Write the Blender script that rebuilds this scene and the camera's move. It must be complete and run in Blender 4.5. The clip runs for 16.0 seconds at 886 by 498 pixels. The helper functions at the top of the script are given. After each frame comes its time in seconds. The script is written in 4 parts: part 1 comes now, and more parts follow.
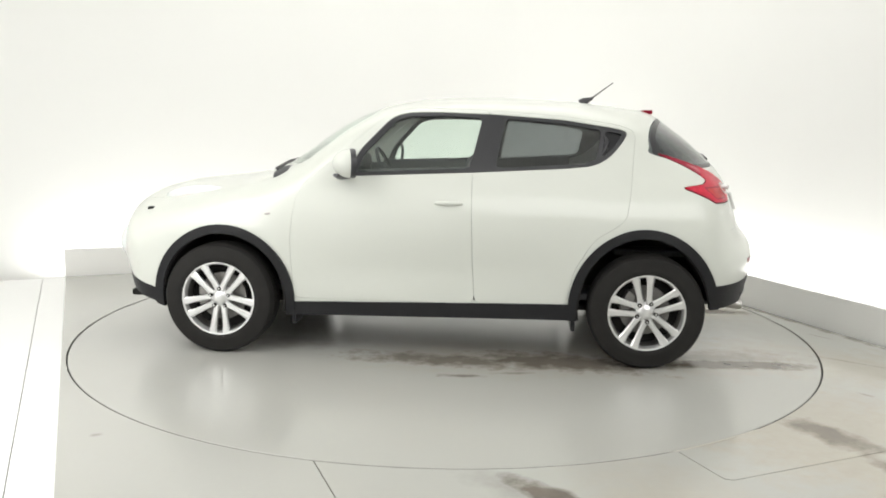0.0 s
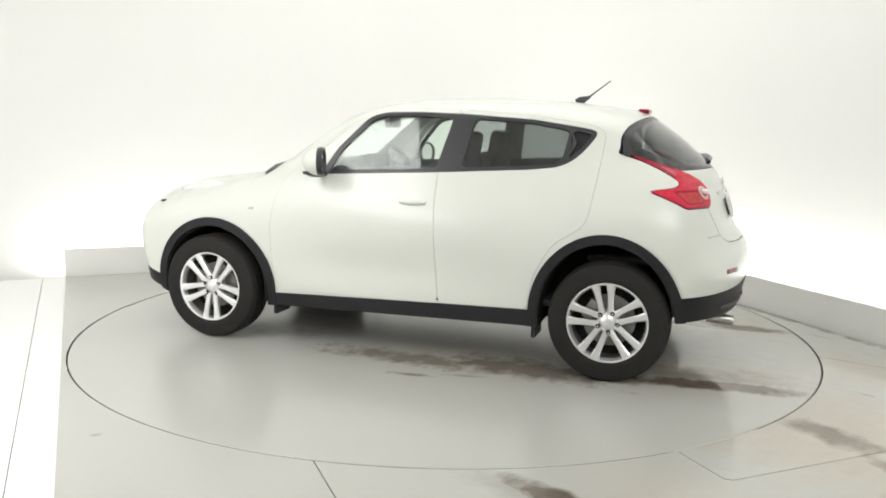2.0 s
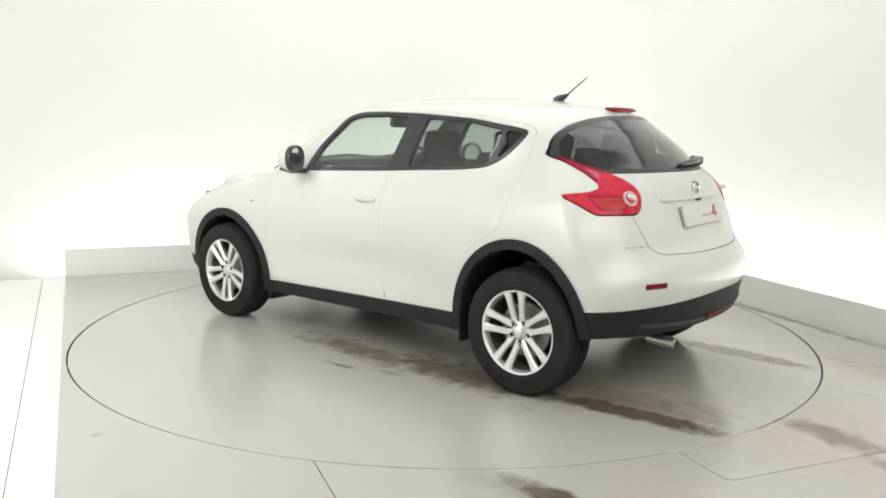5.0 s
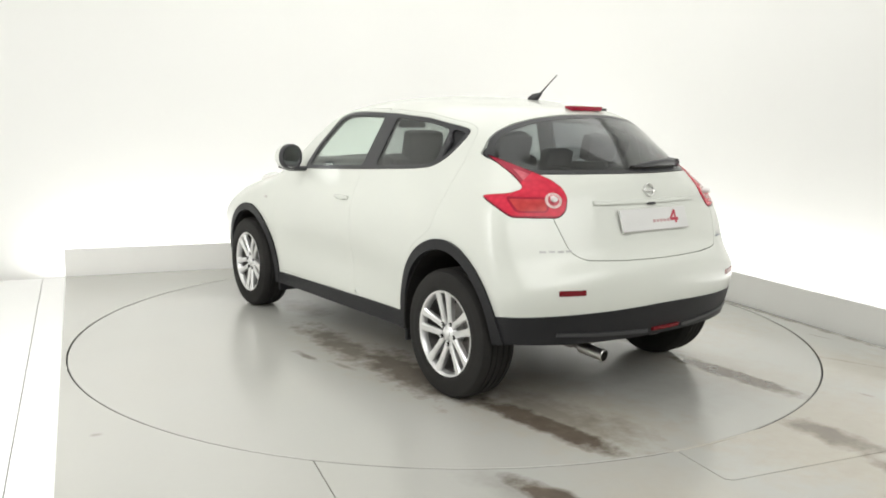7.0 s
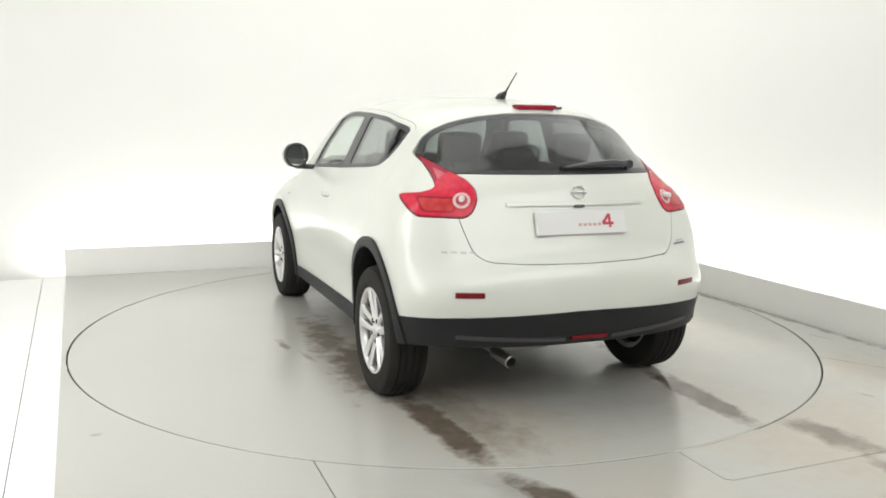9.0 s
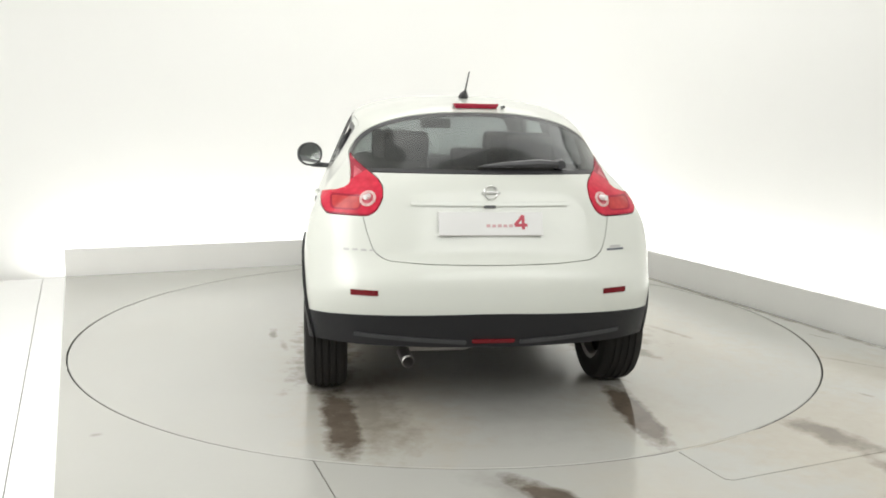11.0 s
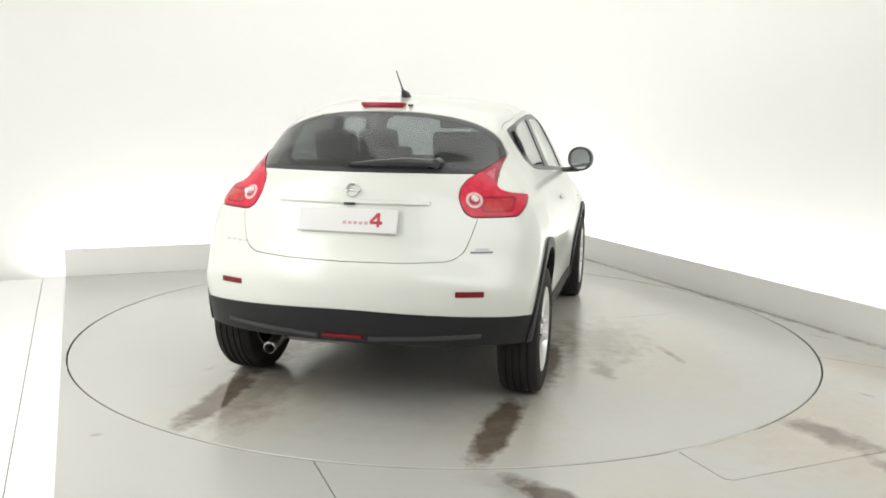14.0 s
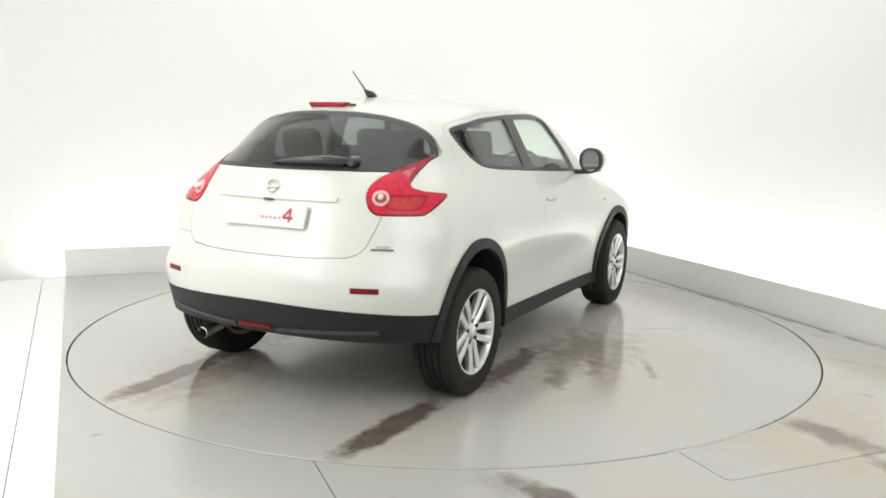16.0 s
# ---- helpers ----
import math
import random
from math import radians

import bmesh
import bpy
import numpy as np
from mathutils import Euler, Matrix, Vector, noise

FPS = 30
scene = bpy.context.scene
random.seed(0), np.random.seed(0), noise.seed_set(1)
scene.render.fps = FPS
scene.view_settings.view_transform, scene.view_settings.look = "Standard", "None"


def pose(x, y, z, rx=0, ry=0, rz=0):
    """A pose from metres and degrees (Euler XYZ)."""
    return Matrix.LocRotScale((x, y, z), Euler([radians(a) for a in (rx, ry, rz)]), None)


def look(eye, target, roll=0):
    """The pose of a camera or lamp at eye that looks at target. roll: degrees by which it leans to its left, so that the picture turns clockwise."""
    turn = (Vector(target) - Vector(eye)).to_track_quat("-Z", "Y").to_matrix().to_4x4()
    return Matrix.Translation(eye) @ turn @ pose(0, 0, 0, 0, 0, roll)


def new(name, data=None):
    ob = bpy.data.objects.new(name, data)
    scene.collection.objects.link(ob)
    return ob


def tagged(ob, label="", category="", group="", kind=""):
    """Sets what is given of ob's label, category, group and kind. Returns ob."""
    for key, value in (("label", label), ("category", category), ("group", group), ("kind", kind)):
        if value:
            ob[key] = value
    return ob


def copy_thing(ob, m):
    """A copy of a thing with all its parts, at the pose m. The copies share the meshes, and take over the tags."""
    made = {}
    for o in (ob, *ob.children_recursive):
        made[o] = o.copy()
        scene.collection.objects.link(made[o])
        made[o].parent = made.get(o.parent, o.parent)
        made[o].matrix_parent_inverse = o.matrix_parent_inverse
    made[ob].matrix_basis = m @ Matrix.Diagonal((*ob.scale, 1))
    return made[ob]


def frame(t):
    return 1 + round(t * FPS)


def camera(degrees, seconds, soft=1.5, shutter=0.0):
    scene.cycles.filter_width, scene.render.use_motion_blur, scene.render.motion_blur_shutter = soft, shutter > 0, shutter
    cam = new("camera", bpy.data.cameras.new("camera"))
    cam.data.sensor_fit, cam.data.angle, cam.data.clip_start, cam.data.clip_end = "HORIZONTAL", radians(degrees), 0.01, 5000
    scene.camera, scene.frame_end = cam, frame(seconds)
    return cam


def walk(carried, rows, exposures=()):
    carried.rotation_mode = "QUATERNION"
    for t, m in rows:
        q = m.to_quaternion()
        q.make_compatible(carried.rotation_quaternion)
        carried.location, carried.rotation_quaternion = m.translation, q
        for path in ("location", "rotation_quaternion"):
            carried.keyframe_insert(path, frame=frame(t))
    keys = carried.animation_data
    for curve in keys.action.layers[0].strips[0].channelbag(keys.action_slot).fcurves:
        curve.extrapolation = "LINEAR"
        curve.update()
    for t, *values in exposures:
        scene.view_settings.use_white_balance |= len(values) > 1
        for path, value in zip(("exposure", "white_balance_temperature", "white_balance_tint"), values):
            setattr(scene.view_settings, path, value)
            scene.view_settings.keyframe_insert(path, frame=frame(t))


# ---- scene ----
# ---------- camera: fixed on its stand ----------
EYE = (0.0, -5.552, 1.40)
CAM_POSE = look(EYE, (-0.0208, 0.3762, 0.4730), 0.914)
cam = camera(57.40, 16.0, soft=1.8)
walk(cam, [(0.0, CAM_POSE), (16.0, CAM_POSE)])

# ---------- light: closed white studio, soft panels overhead, strip lights in the trough behind the floor's upstand ----------
world = bpy.data.worlds.new("studio")
scene.world = world
world.use_nodes = True
world.node_tree.nodes["Background"].inputs[0].default_value = (0.9, 0.93, 1.0, 1)
world.node_tree.nodes["Background"].inputs[1].default_value = 0.05
scene.view_settings.exposure = 0.175

ROOM_TURN = 22.5
ROOM = pose(0, 0, 0, 0, 0, ROOM_TURN)
PIT_R = 2.417      # turntable radius
SIDE = 2.49        # floor's edge at the side
LEFT_BACK, LEFT_FRONT = -2.545, -2.22   # the far side's edge runs slightly askew
BACK = 2.63        # floor's edge at the back
UP = 0.245         # height of the upstand
WALL = 0.95        # trough between upstand and wall
CEIL = 4.2


def area_lamp(name, m, sx, sy, watts, colour=(1, 1, 1)):
    data = bpy.data.lights.new(name, "AREA")
    data.shape, data.size, data.size_y, data.energy, data.color = "RECTANGLE", sx, sy, watts, colour
    ob = new(name, data)
    ob.matrix_world = ROOM @ m
    return ob


area_lamp("trough_light_back", pose(0.2, BACK + WALL - 0.38, -0.05, 180 - 28, 0, 0), 6.0, 0.25, 30, (1, 0.995, 0.975))
area_lamp("trough_light_side", pose(SIDE + WALL - 0.38, -0.2, -0.05, 180, 28, 0), 0.25, 6.4, 31, (1, 0.995, 0.975))
# unseen lamp, added to whiten the ledge and lift the floor's brightness
area_lamp("added_far_side_fill", look((-3.45, -1.6, 2.3), (-1.9, 1.2, 0.1)), 1.4, 3.2, 58, (1, 0.995, 0.975))
area_lamp("overhead_softbox", pose(0.75, 0.8, CEIL - 0.12), 4.6, 4.4, 57, (1, 0.995, 0.965))
# unseen fill lamp, added to brighten the car's side towards the camera
area_lamp("added_front_fill", pose(0.0, -5.2, CEIL - 0.9, 50, 0, 0), 5.6, 2.2, 92, (1, 1.0, 0.98))

# ---------- tools ----------
def part(name, bm, material, parent=None, label="", smooth=False):
    """Link a bmesh as one mesh object, under a thing or a part."""
    me = bpy.data.meshes.new(name)
    bm.to_mesh(me)
    bm.free()
    return mesh_part(name, me, material, parent, label, smooth)


def mesh_part(name, me, material, parent=None, label="", smooth=False):
    ob = new(name, me)
    if material:
        me.materials.append(material)
    if smooth:
        me.shade_smooth()
        me.set_sharp_from_angle(angle=radians(38))
    if parent:
        ob.parent = parent
    if label:
        ob["label"] = label
    return ob


def thing(name, label, category, group="", m=None):
    ob = new(name)
    ob.empty_display_size = 0.2
    if m is not None:
        ob.matrix_world = m
    return tagged(ob, label, category, group)


def box(bm, x0, x1, y0, y1, z0, z1, bevel=0.0):
    made = bmesh.ops.create_cube(bm, size=1, matrix=Matrix.LocRotScale(((x0 + x1) / 2, (y0 + y1) / 2, (z0 + z1) / 2), None, (x1 - x0, y1 - y0, z1 - z0)))
    if bevel:
        edges = list({e for v in made["verts"] for e in v.link_edges})
        bmesh.ops.bevel(bm, geom=edges, offset=bevel, segments=2, profile=0.5, affect="EDGES")
    return bm


def spun(profile, steps, m=None, close=False):
    """A solid of revolution about y from (y, radius) pairs."""
    bm = bmesh.new()
    rings = []
    for y, r in profile:
        rings.append([bm.verts.new((r * math.cos(2 * math.pi * k / steps), y, r * math.sin(2 * math.pi * k / steps))) for k in range(steps)])
    for a, b in zip(rings, rings[1:] + (rings[:1] if close else [])):
        for k in range(steps):
            bm.faces.new((a[k], a[(k + 1) % steps], b[(k + 1) % steps], b[k]))
    bmesh.ops.recalc_face_normals(bm, faces=bm.faces)
    if m is not None:
        bm.transform(m)
    return bm


def tube(bm, points, radius, sides=10, flat=1.0):
    """A round bar along points; radius may be a list."""
    pts = [Vector(p) for p in points]
    radii = radius if isinstance(radius, (list, tuple)) else [radius] * len(pts)
    rings = []
    for i, p in enumerate(pts):
        d = (pts[min(i + 1, len(pts) - 1)] - pts[max(i - 1, 0)]).normalized()
        q = d.to_track_quat("Z", "Y")
        rings.append([bm.verts.new(p + q @ Vector((radii[i] * math.cos(a), flat * radii[i] * math.sin(a), 0))) for a in np.linspace(0, 2 * math.pi, sides, endpoint=False)])
    for a, b in zip(rings, rings[1:]):
        for k in range(sides):
            bm.faces.new((a[k], a[(k + 1) % sides], b[(k + 1) % sides], b[k]))
    bm.faces.new(rings[0][::-1])
    bm.faces.new(rings[-1])
    return bm


def split(sheet, field):
    """Cut a triangle sheet (points, triangles) along field = 0: the pieces where the field is positive and negative."""
    pts, tris = sheet
    g = field(pts) if callable(field) else field
    g = np.where(np.abs(g) < 1e-7, 1e-7, g)
    sign = g > 0
    count = sign[tris].sum(1)
    keep = {True: [tris[count == 3]], False: [tris[count == 0]]}
    extra, base = [], len(pts)
    mixed = tris[(count == 1) | (count == 2)]
    lone = np.where((sign[mixed].sum(1) == 1)[:, None], sign[mixed], ~sign[mixed]).argmax(1)
    row = np.arange(len(mixed))
    a, b, c = mixed[row, lone], mixed[row, (lone + 1) % 3], mixed[row, (lone + 2) % 3]
    edges = np.concatenate([np.stack([a, b], 1), np.stack([a, c], 1)])
    key, back = np.unique(np.sort(edges, 1), axis=0, return_inverse=True)
    back = back.reshape(-1)
    if len(key):
        s = g[key[:, 0]] / (g[key[:, 0]] - g[key[:, 1]])
        extra = pts[key[:, 0]] + s[:, None] * (pts[key[:, 1]] - pts[key[:, 0]])
        ab, ac = base + back[:len(a)], base + back[len(a):]
        for side in (True, False):
            m = sign[a] == side
            keep[side].append(np.stack([a[m], ab[m], ac[m]], 1))
            m = ~m
            keep[side].append(np.stack([ab[m], b[m], c[m]], 1))
            keep[side].append(np.stack([ab[m], c[m], ac[m]], 1))
        pts = np.concatenate([pts, extra])
    return tuple(tidy((pts, np.concatenate(keep[s]))) for s in (True, False))


def tidy(sheet):
    pts, tris = sheet
    used, back = np.unique(tris, return_inverse=True)
    return pts[used], back.reshape(-1, 3)


def in_polygon(u, v, polygon):
    """Signed distance to a polygon, positive within."""
    best, inside = np.full(u.shape, 9.0), np.zeros(u.shape, bool)
    for (au, av), (bu, bv) in zip(polygon, list(polygon[1:]) + [polygon[0]]):
        eu, ev = bu - au, bv - av
        s = np.clip(((u - au) * eu + (v - av) * ev) / (eu * eu + ev * ev), 0, 1)
        best = np.minimum(best, np.hypot(u - au - s * eu, v - av - s * ev))
        inside ^= ((av > v) != (bv > v)) & (u < eu * (v - av) / (ev + 1e-12 * (ev == 0)) + au)
    return np.where(inside, best, -best)


def rounded(corners, radius=0.03, steps=4):
    """A polygon with its corners rounded."""
    out, n = [], len(corners)
    for i in range(n):
        p, a, b = (np.array(corners[k % n], float) for k in (i, i - 1, i + 1))
        r = min(radius, 0.45 * np.linalg.norm(a - p), 0.45 * np.linalg.norm(b - p))
        s, e = p + (a - p) / np.linalg.norm(a - p) * r, p + (b - p) / np.linalg.norm(b - p) * r
        out += [tuple((1 - t) ** 2 * s + 2 * t * (1 - t) * p + t * t * e) for t in np.linspace(0, 1, steps)]
    return out


def normals_of(pts, tris):
    n = np.zeros_like(pts)
    f = np.cross(pts[tris[:, 1]] - pts[tris[:, 0]], pts[tris[:, 2]] - pts[tris[:, 0]])
    for k in range(3):
        np.add.at(n, tris[:, k], f)
    return n / np.maximum(np.linalg.norm(n, axis=1, keepdims=True), 1e-12)


def shell(name, sheet, material, parent, thick=0.012, lift=0.0, label="", normals=None):
    """A panel with thickness from a cut sheet of the body: outer skin, inner skin and rim."""
    pts, tris = sheet
    if len(tris) == 0:
        return None
    n = normals_of(pts, tris) if normals is None else normals(pts)
    outer, inner = pts + n * lift, pts + n * (lift - thick)
    e = np.concatenate([tris[:, [0, 1]], tris[:, [1, 2]], tris[:, [2, 0]]])
    key, first, count = np.unique(np.sort(e, 1), axis=0, return_index=True, return_counts=True)
    rim = e[first[count == 1]]
    k = len(pts)
    ids, back = np.unique(rim, return_inverse=True)
    back = back.reshape(-1, 2)
    m = len(ids)
    verts = np.concatenate([outer, inner, outer[ids], inner[ids]])
    quads = np.stack([back[:, 1] + 2 * k, back[:, 0] + 2 * k, back[:, 0] + 2 * k + m, back[:, 1] + 2 * k + m], 1)
    faces = [tuple(t) for t in tris.tolist()] + [tuple(t) for t in (tris[:, ::-1] + k).tolist()] + [tuple(q) for q in quads.tolist()]
    me = bpy.data.meshes.new(name)
    me.from_pydata(verts.tolist(), [], faces)
    ob = new(name, me)
    me.materials.append(material)
    me.shade_smooth()
    me.set_sharp_from_angle(angle=radians(50))
    ob.parent = parent
    if label:
        ob["label"] = label
    return ob


def mat(name, colour, rough=0.5, metal=0.0, coat=0.0, vary=0.04, scale=6.0, bump=0.0, bump_scale=60.0, spec=0.5, coat_rough=0.12):
    """A surface with broad and fine variation of tone and relief."""
    m = bpy.data.materials.new(name)
    m.use_nodes = True
    t = m.node_tree
    b = t.nodes["Principled BSDF"]
    b.inputs["Roughness"].default_value, b.inputs["Metallic"].default_value = rough, metal
    b.inputs["Coat Weight"].default_value, b.inputs["Coat Roughness"].default_value = coat, coat_rough
    b.inputs["Specular IOR Level"].default_value = spec
    co = t.nodes.new("ShaderNodeTexCoord")
    big, fine = t.nodes.new("ShaderNodeTexNoise"), t.nodes.new("ShaderNodeTexNoise")
    big.inputs["Scale"].default_value, big.inputs["Detail"].default_value = scale, 5
    fine.inputs["Scale"].default_value, fine.inputs["Detail"].default_value = bump_scale, 3
    for n in (big, fine):
        t.links.new(co.outputs["Object"], n.inputs["Vector"])
    mix = t.nodes.new("ShaderNodeMix")
    mix.data_type = "RGBA"
    mix.inputs[6].default_value = (*[c * (1 - vary) for c in colour], 1)
    mix.inputs[7].default_value = (*[min(1, c * (1 + vary)) for c in colour], 1)
    t.links.new(big.outputs["Fac"], mix.inputs[0])
    t.links.new(mix.outputs[2], b.inputs["Base Color"])
    if bump:
        bp = t.nodes.new("ShaderNodeBump")
        bp.inputs["Strength"].default_value, bp.inputs["Distance"].default_value = bump, 0.002
        t.links.new(fine.outputs["Fac"], bp.inputs["Height"])
        t.links.new(bp.outputs["Normal"], b.inputs["Normal"])
    return m

# ---------- room ----------
WHITE_WALL = mat("white_painted_wall", (0.852, 0.852, 0.832), 0.75, vary=0.015, scale=0.8, bump=0.05, bump_scale=30)
LEDGE_WHITE = mat("white_ledge_paint", (0.88, 0.88, 0.87), 0.6, vary=0.01, scale=2)
UPSTAND = mat("grey_upstand_paint", (0.84, 0.835, 0.81), 0.42, vary=0.035, scale=2.5)
JOINT = mat("dark_joint", (0.05, 0.05, 0.05), 0.9)
ROOM_X0, ROOM_X1, ROOM_Y0, ROOM_Y1 = -SIDE - WALL - 0.6, SIDE + WALL, -6.6, BACK + WALL


def wall_strip(name, path, height, label):
    """The studio's cove: a wall that follows a plan path, with thickness."""
    bm = bmesh.new()
    zs = [-0.35] + [height * k / 12 for k in range(13)]
    grid = [[bm.verts.new((x, y, z)) for z in zs] for x, y in path]
    for a, b in zip(grid, grid[1:]):
        for k in range(len(zs) - 1):
            bm.faces.new((a[k], b[k], b[k + 1], a[k + 1]))
    ob = part(name, bm, WHITE_WALL, None, "", True)
    s = ob.modifiers.new("thickness", "SOLIDIFY")
    s.thickness, s.offset = 0.15, -1
    ob.matrix_world = ROOM
    return tagged(ob, label, "wall", kind="structure")


def arc(cx, cy, r, a0, a1, n=14):
    return [(cx + r * math.cos(radians(a)), cy + r * math.sin(radians(a))) for a in np.linspace(a0, a1, n)]


CR = 1.1
wall_strip("wall_cove", [(ROOM_X1, ROOM_Y0)] + arc(ROOM_X1 - CR, ROOM_Y1 - CR, CR, 0, 90) + arc(ROOM_X0 + CR, ROOM_Y1 - CR, CR, 90, 180) + [(ROOM_X0, ROOM_Y0)], CEIL, "seamless white studio wall with rounded corners")
wall_strip("wall_front", [(ROOM_X0, ROOM_Y0), (ROOM_X1, ROOM_Y0)], CEIL, "plain white studio wall behind the camera stand")
bm = box(bmesh.new(), ROOM_X0 - 0.3, ROOM_X1 + 0.3, ROOM_Y0 - 0.3, ROOM_Y1 + 0.3, CEIL, CEIL + 0.15)
ceiling = part("ceiling", bm, WHITE_WALL)
ceiling.matrix_world = ROOM
tagged(ceiling, "plain white studio ceiling", "ceiling", kind="structure")
bm = box(bmesh.new(), ROOM_X0 - 0.3, ROOM_X1 + 0.3, ROOM_Y0 - 0.3, ROOM_Y1 + 0.3, -0.45, -0.30)
ground = part("ground", bm, WHITE_WALL)
ground.matrix_world = ROOM
tagged(ground, "white base floor in the trough round the raised floor", "floor", kind="structure")


# ---------- floor and turntable ----------
def stained_floor(name, stains, lit_films, tint):
    """Grey floor paint, worn and wet in places: long tyre marks, puddle edges, scuffs.
    stains: centre x, y, turn in degrees, half length, half width, raggedness, strength.
    The second list: the same, for pale brown dried dirt and standing water, toned lighter in place of missing light."""
    m = bpy.data.materials.new(name)
    m.use_nodes = True
    t = m.node_tree
    b = t.nodes["Principled BSDF"]
    link, node = t.links.new, t.nodes.new

    def math_node(op, a, c=None, d=None, clamp=False):
        n = node("ShaderNodeMath")
        n.operation, n.use_clamp = op, clamp
        for k, v in enumerate((a, c, d)):
            if v is None:
                continue
            if isinstance(v, (int, float)):
                n.inputs[k].default_value = v
            else:
                link(v, n.inputs[k])
        return n.outputs[0]

    def noise_node(scale, detail, rough=0.6, warp=0.0):
        n = node("ShaderNodeTexNoise")
        n.inputs["Scale"].default_value, n.inputs["Detail"].default_value = scale, detail
        n.inputs["Roughness"].default_value, n.inputs["Distortion"].default_value = rough, warp
        link(co, n.inputs["Vector"])
        return n.outputs["Fac"]

    def blend(fac, a, c):
        n = node("ShaderNodeMix")
        n.data_type = "RGBA"
        for k, v in ((0, fac), (6, a), (7, c)):
            if isinstance(v, tuple):
                n.inputs[k].default_value = (*v, 1)
            else:
                link(v, n.inputs[k])
        return n.outputs[2]

    co = node("ShaderNodeTexCoord").outputs["Object"]
    ragged, broad, grain = noise_node(9, 6, 0.62), noise_node(0.7, 3), noise_node(40, 3, 0.5)
    streak, hue = noise_node(16, 6, 0.7), noise_node(0.9, 4, 0.55)
    def patches(rows, breakup):
        total = None
        for x, y, turn, lx, ly, rag, strength in rows:
            mp = node("ShaderNodeMapping")
            mp.vector_type = "TEXTURE"
            mp.inputs["Location"].default_value, mp.inputs["Rotation"].default_value, mp.inputs["Scale"].default_value = (x, y, 0), (0, 0, radians(turn)), (lx, ly, 1)
            link(co, mp.inputs["Vector"])
            sep = node("ShaderNodeSeparateXYZ")
            link(mp.outputs[0], sep.inputs[0])
            p3 = [math_node("POWER", math_node("ABSOLUTE", sep.outputs[k]), 3.0) for k in (0, 1)]
            d = math_node("POWER", math_node("ADD", *p3), 1 / 3)
            d = math_node("MULTIPLY_ADD", math_node("SUBTRACT", ragged, 0.5), rag * 2.6, d)
            soft = 0.34 + 0.9 * (1 - min(1, strength))
            mask = math_node("MULTIPLY", math_node("DIVIDE", math_node("SUBTRACT", 1.0, d), soft, clamp=True), strength)
            mask = math_node("MULTIPLY", mask, math_node("MULTIPLY_ADD", breakup, 1.2, 0.50, clamp=True))
            total = mask if total is None else math_node("MAXIMUM", total, mask)
        return total

    total, lit_film = patches(stains, streak), patches(lit_films, noise_node(3.5, 5, 0.6, 0.4))
    base = blend(broad, (0.455, 0.464, 0.440), (0.505, 0.510, 0.484))
    base = blend(math_node("MULTIPLY", hue, 0.36), base, tint)
    base = blend(math_node("MULTIPLY", grain, 0.10), base, (0.36, 0.35, 0.32))
    # dirt tone is raised here to brighten floor that the lamps leave dark
    base = blend(lit_film, base, blend(streak, (0.455, 0.412, 0.335), (0.545, 0.510, 0.440)))
    base = blend(total, base, blend(ragged, (0.045, 0.034, 0.026), (0.20, 0.155, 0.115)))
    link(base, b.inputs["Base Color"])
    wet = math_node("MULTIPLY_ADD", broad, 0.05, 0.19)
    wet = math_node("MULTIPLY_ADD", lit_film, -0.13, wet)
    wet = math_node("MULTIPLY_ADD", total, -0.08, wet)
    link(math_node("MULTIPLY_ADD", grain, 0.03, wet), b.inputs["Roughness"])
    b.inputs["Specular IOR Level"].default_value = 0.65
    return m


DISC_FLOOR = stained_floor("worn_turntable_paint", [
    (-1.80, 0.735, 4, 0.53, 0.108, 0.42, 0.92), (-1.74, 0.60, 8, 0.62, 0.24, 0.65, 0.48), (-0.80, 0.82, -3, 0.64, 0.20, 0.7, 0.74), (-0.10, 0.88, -3, 0.70, 0.14, 0.8, 0.62),
    # wet patch at (-0.15, -1.08) is deepened, dark reflections painted in with it
    (-1.84, -0.70, -3, 0.50, 0.095, 0.40, 0.95), (-0.70, -0.80, 2, 0.60, 0.11, 0.6, 0.80), (-0.15, -1.08, 0, 0.66, 0.34, 0.8, 0.52),
    (-0.33, -1.52, 24, 0.24, 0.035, 0.7, 0.55), (-0.75, -1.12, 10, 0.24, 0.08, 0.9, 0.6), (0.65, -1.33, -56, 0.29, 0.007, 0.3, 0.75), (-0.35, -1.15, 50, 0.20, 0.05, 0.9, 0.6),
    (-0.20, 1.17, 4, 0.15, 0.030, 0.8, 0.60), (-0.50, 1.08, 10, 0.16, 0.022, 0.8, 0.4), (0.95, 0.62, 0, 0.40, 0.16, 0.6, 0.35), (-1.75, -0.2, 0, 0.5, 0.9, 0.5, 0.16)],
    [(-1.65, 0.55, 5, 0.80, 0.48, 0.6, 0.75), (-0.45, 0.75, 0, 1.1, 0.45, 0.6, 0.60), (-0.30, -1.25, 10, 1.25, 0.75, 0.7, 0.70), (-1.75, -0.75, 0, 0.70, 0.40, 0.6, 0.60), (1.2, -0.9, 0, 0.9, 0.7, 0.6, 0.45)],
    (0.50, 0.455, 0.385))
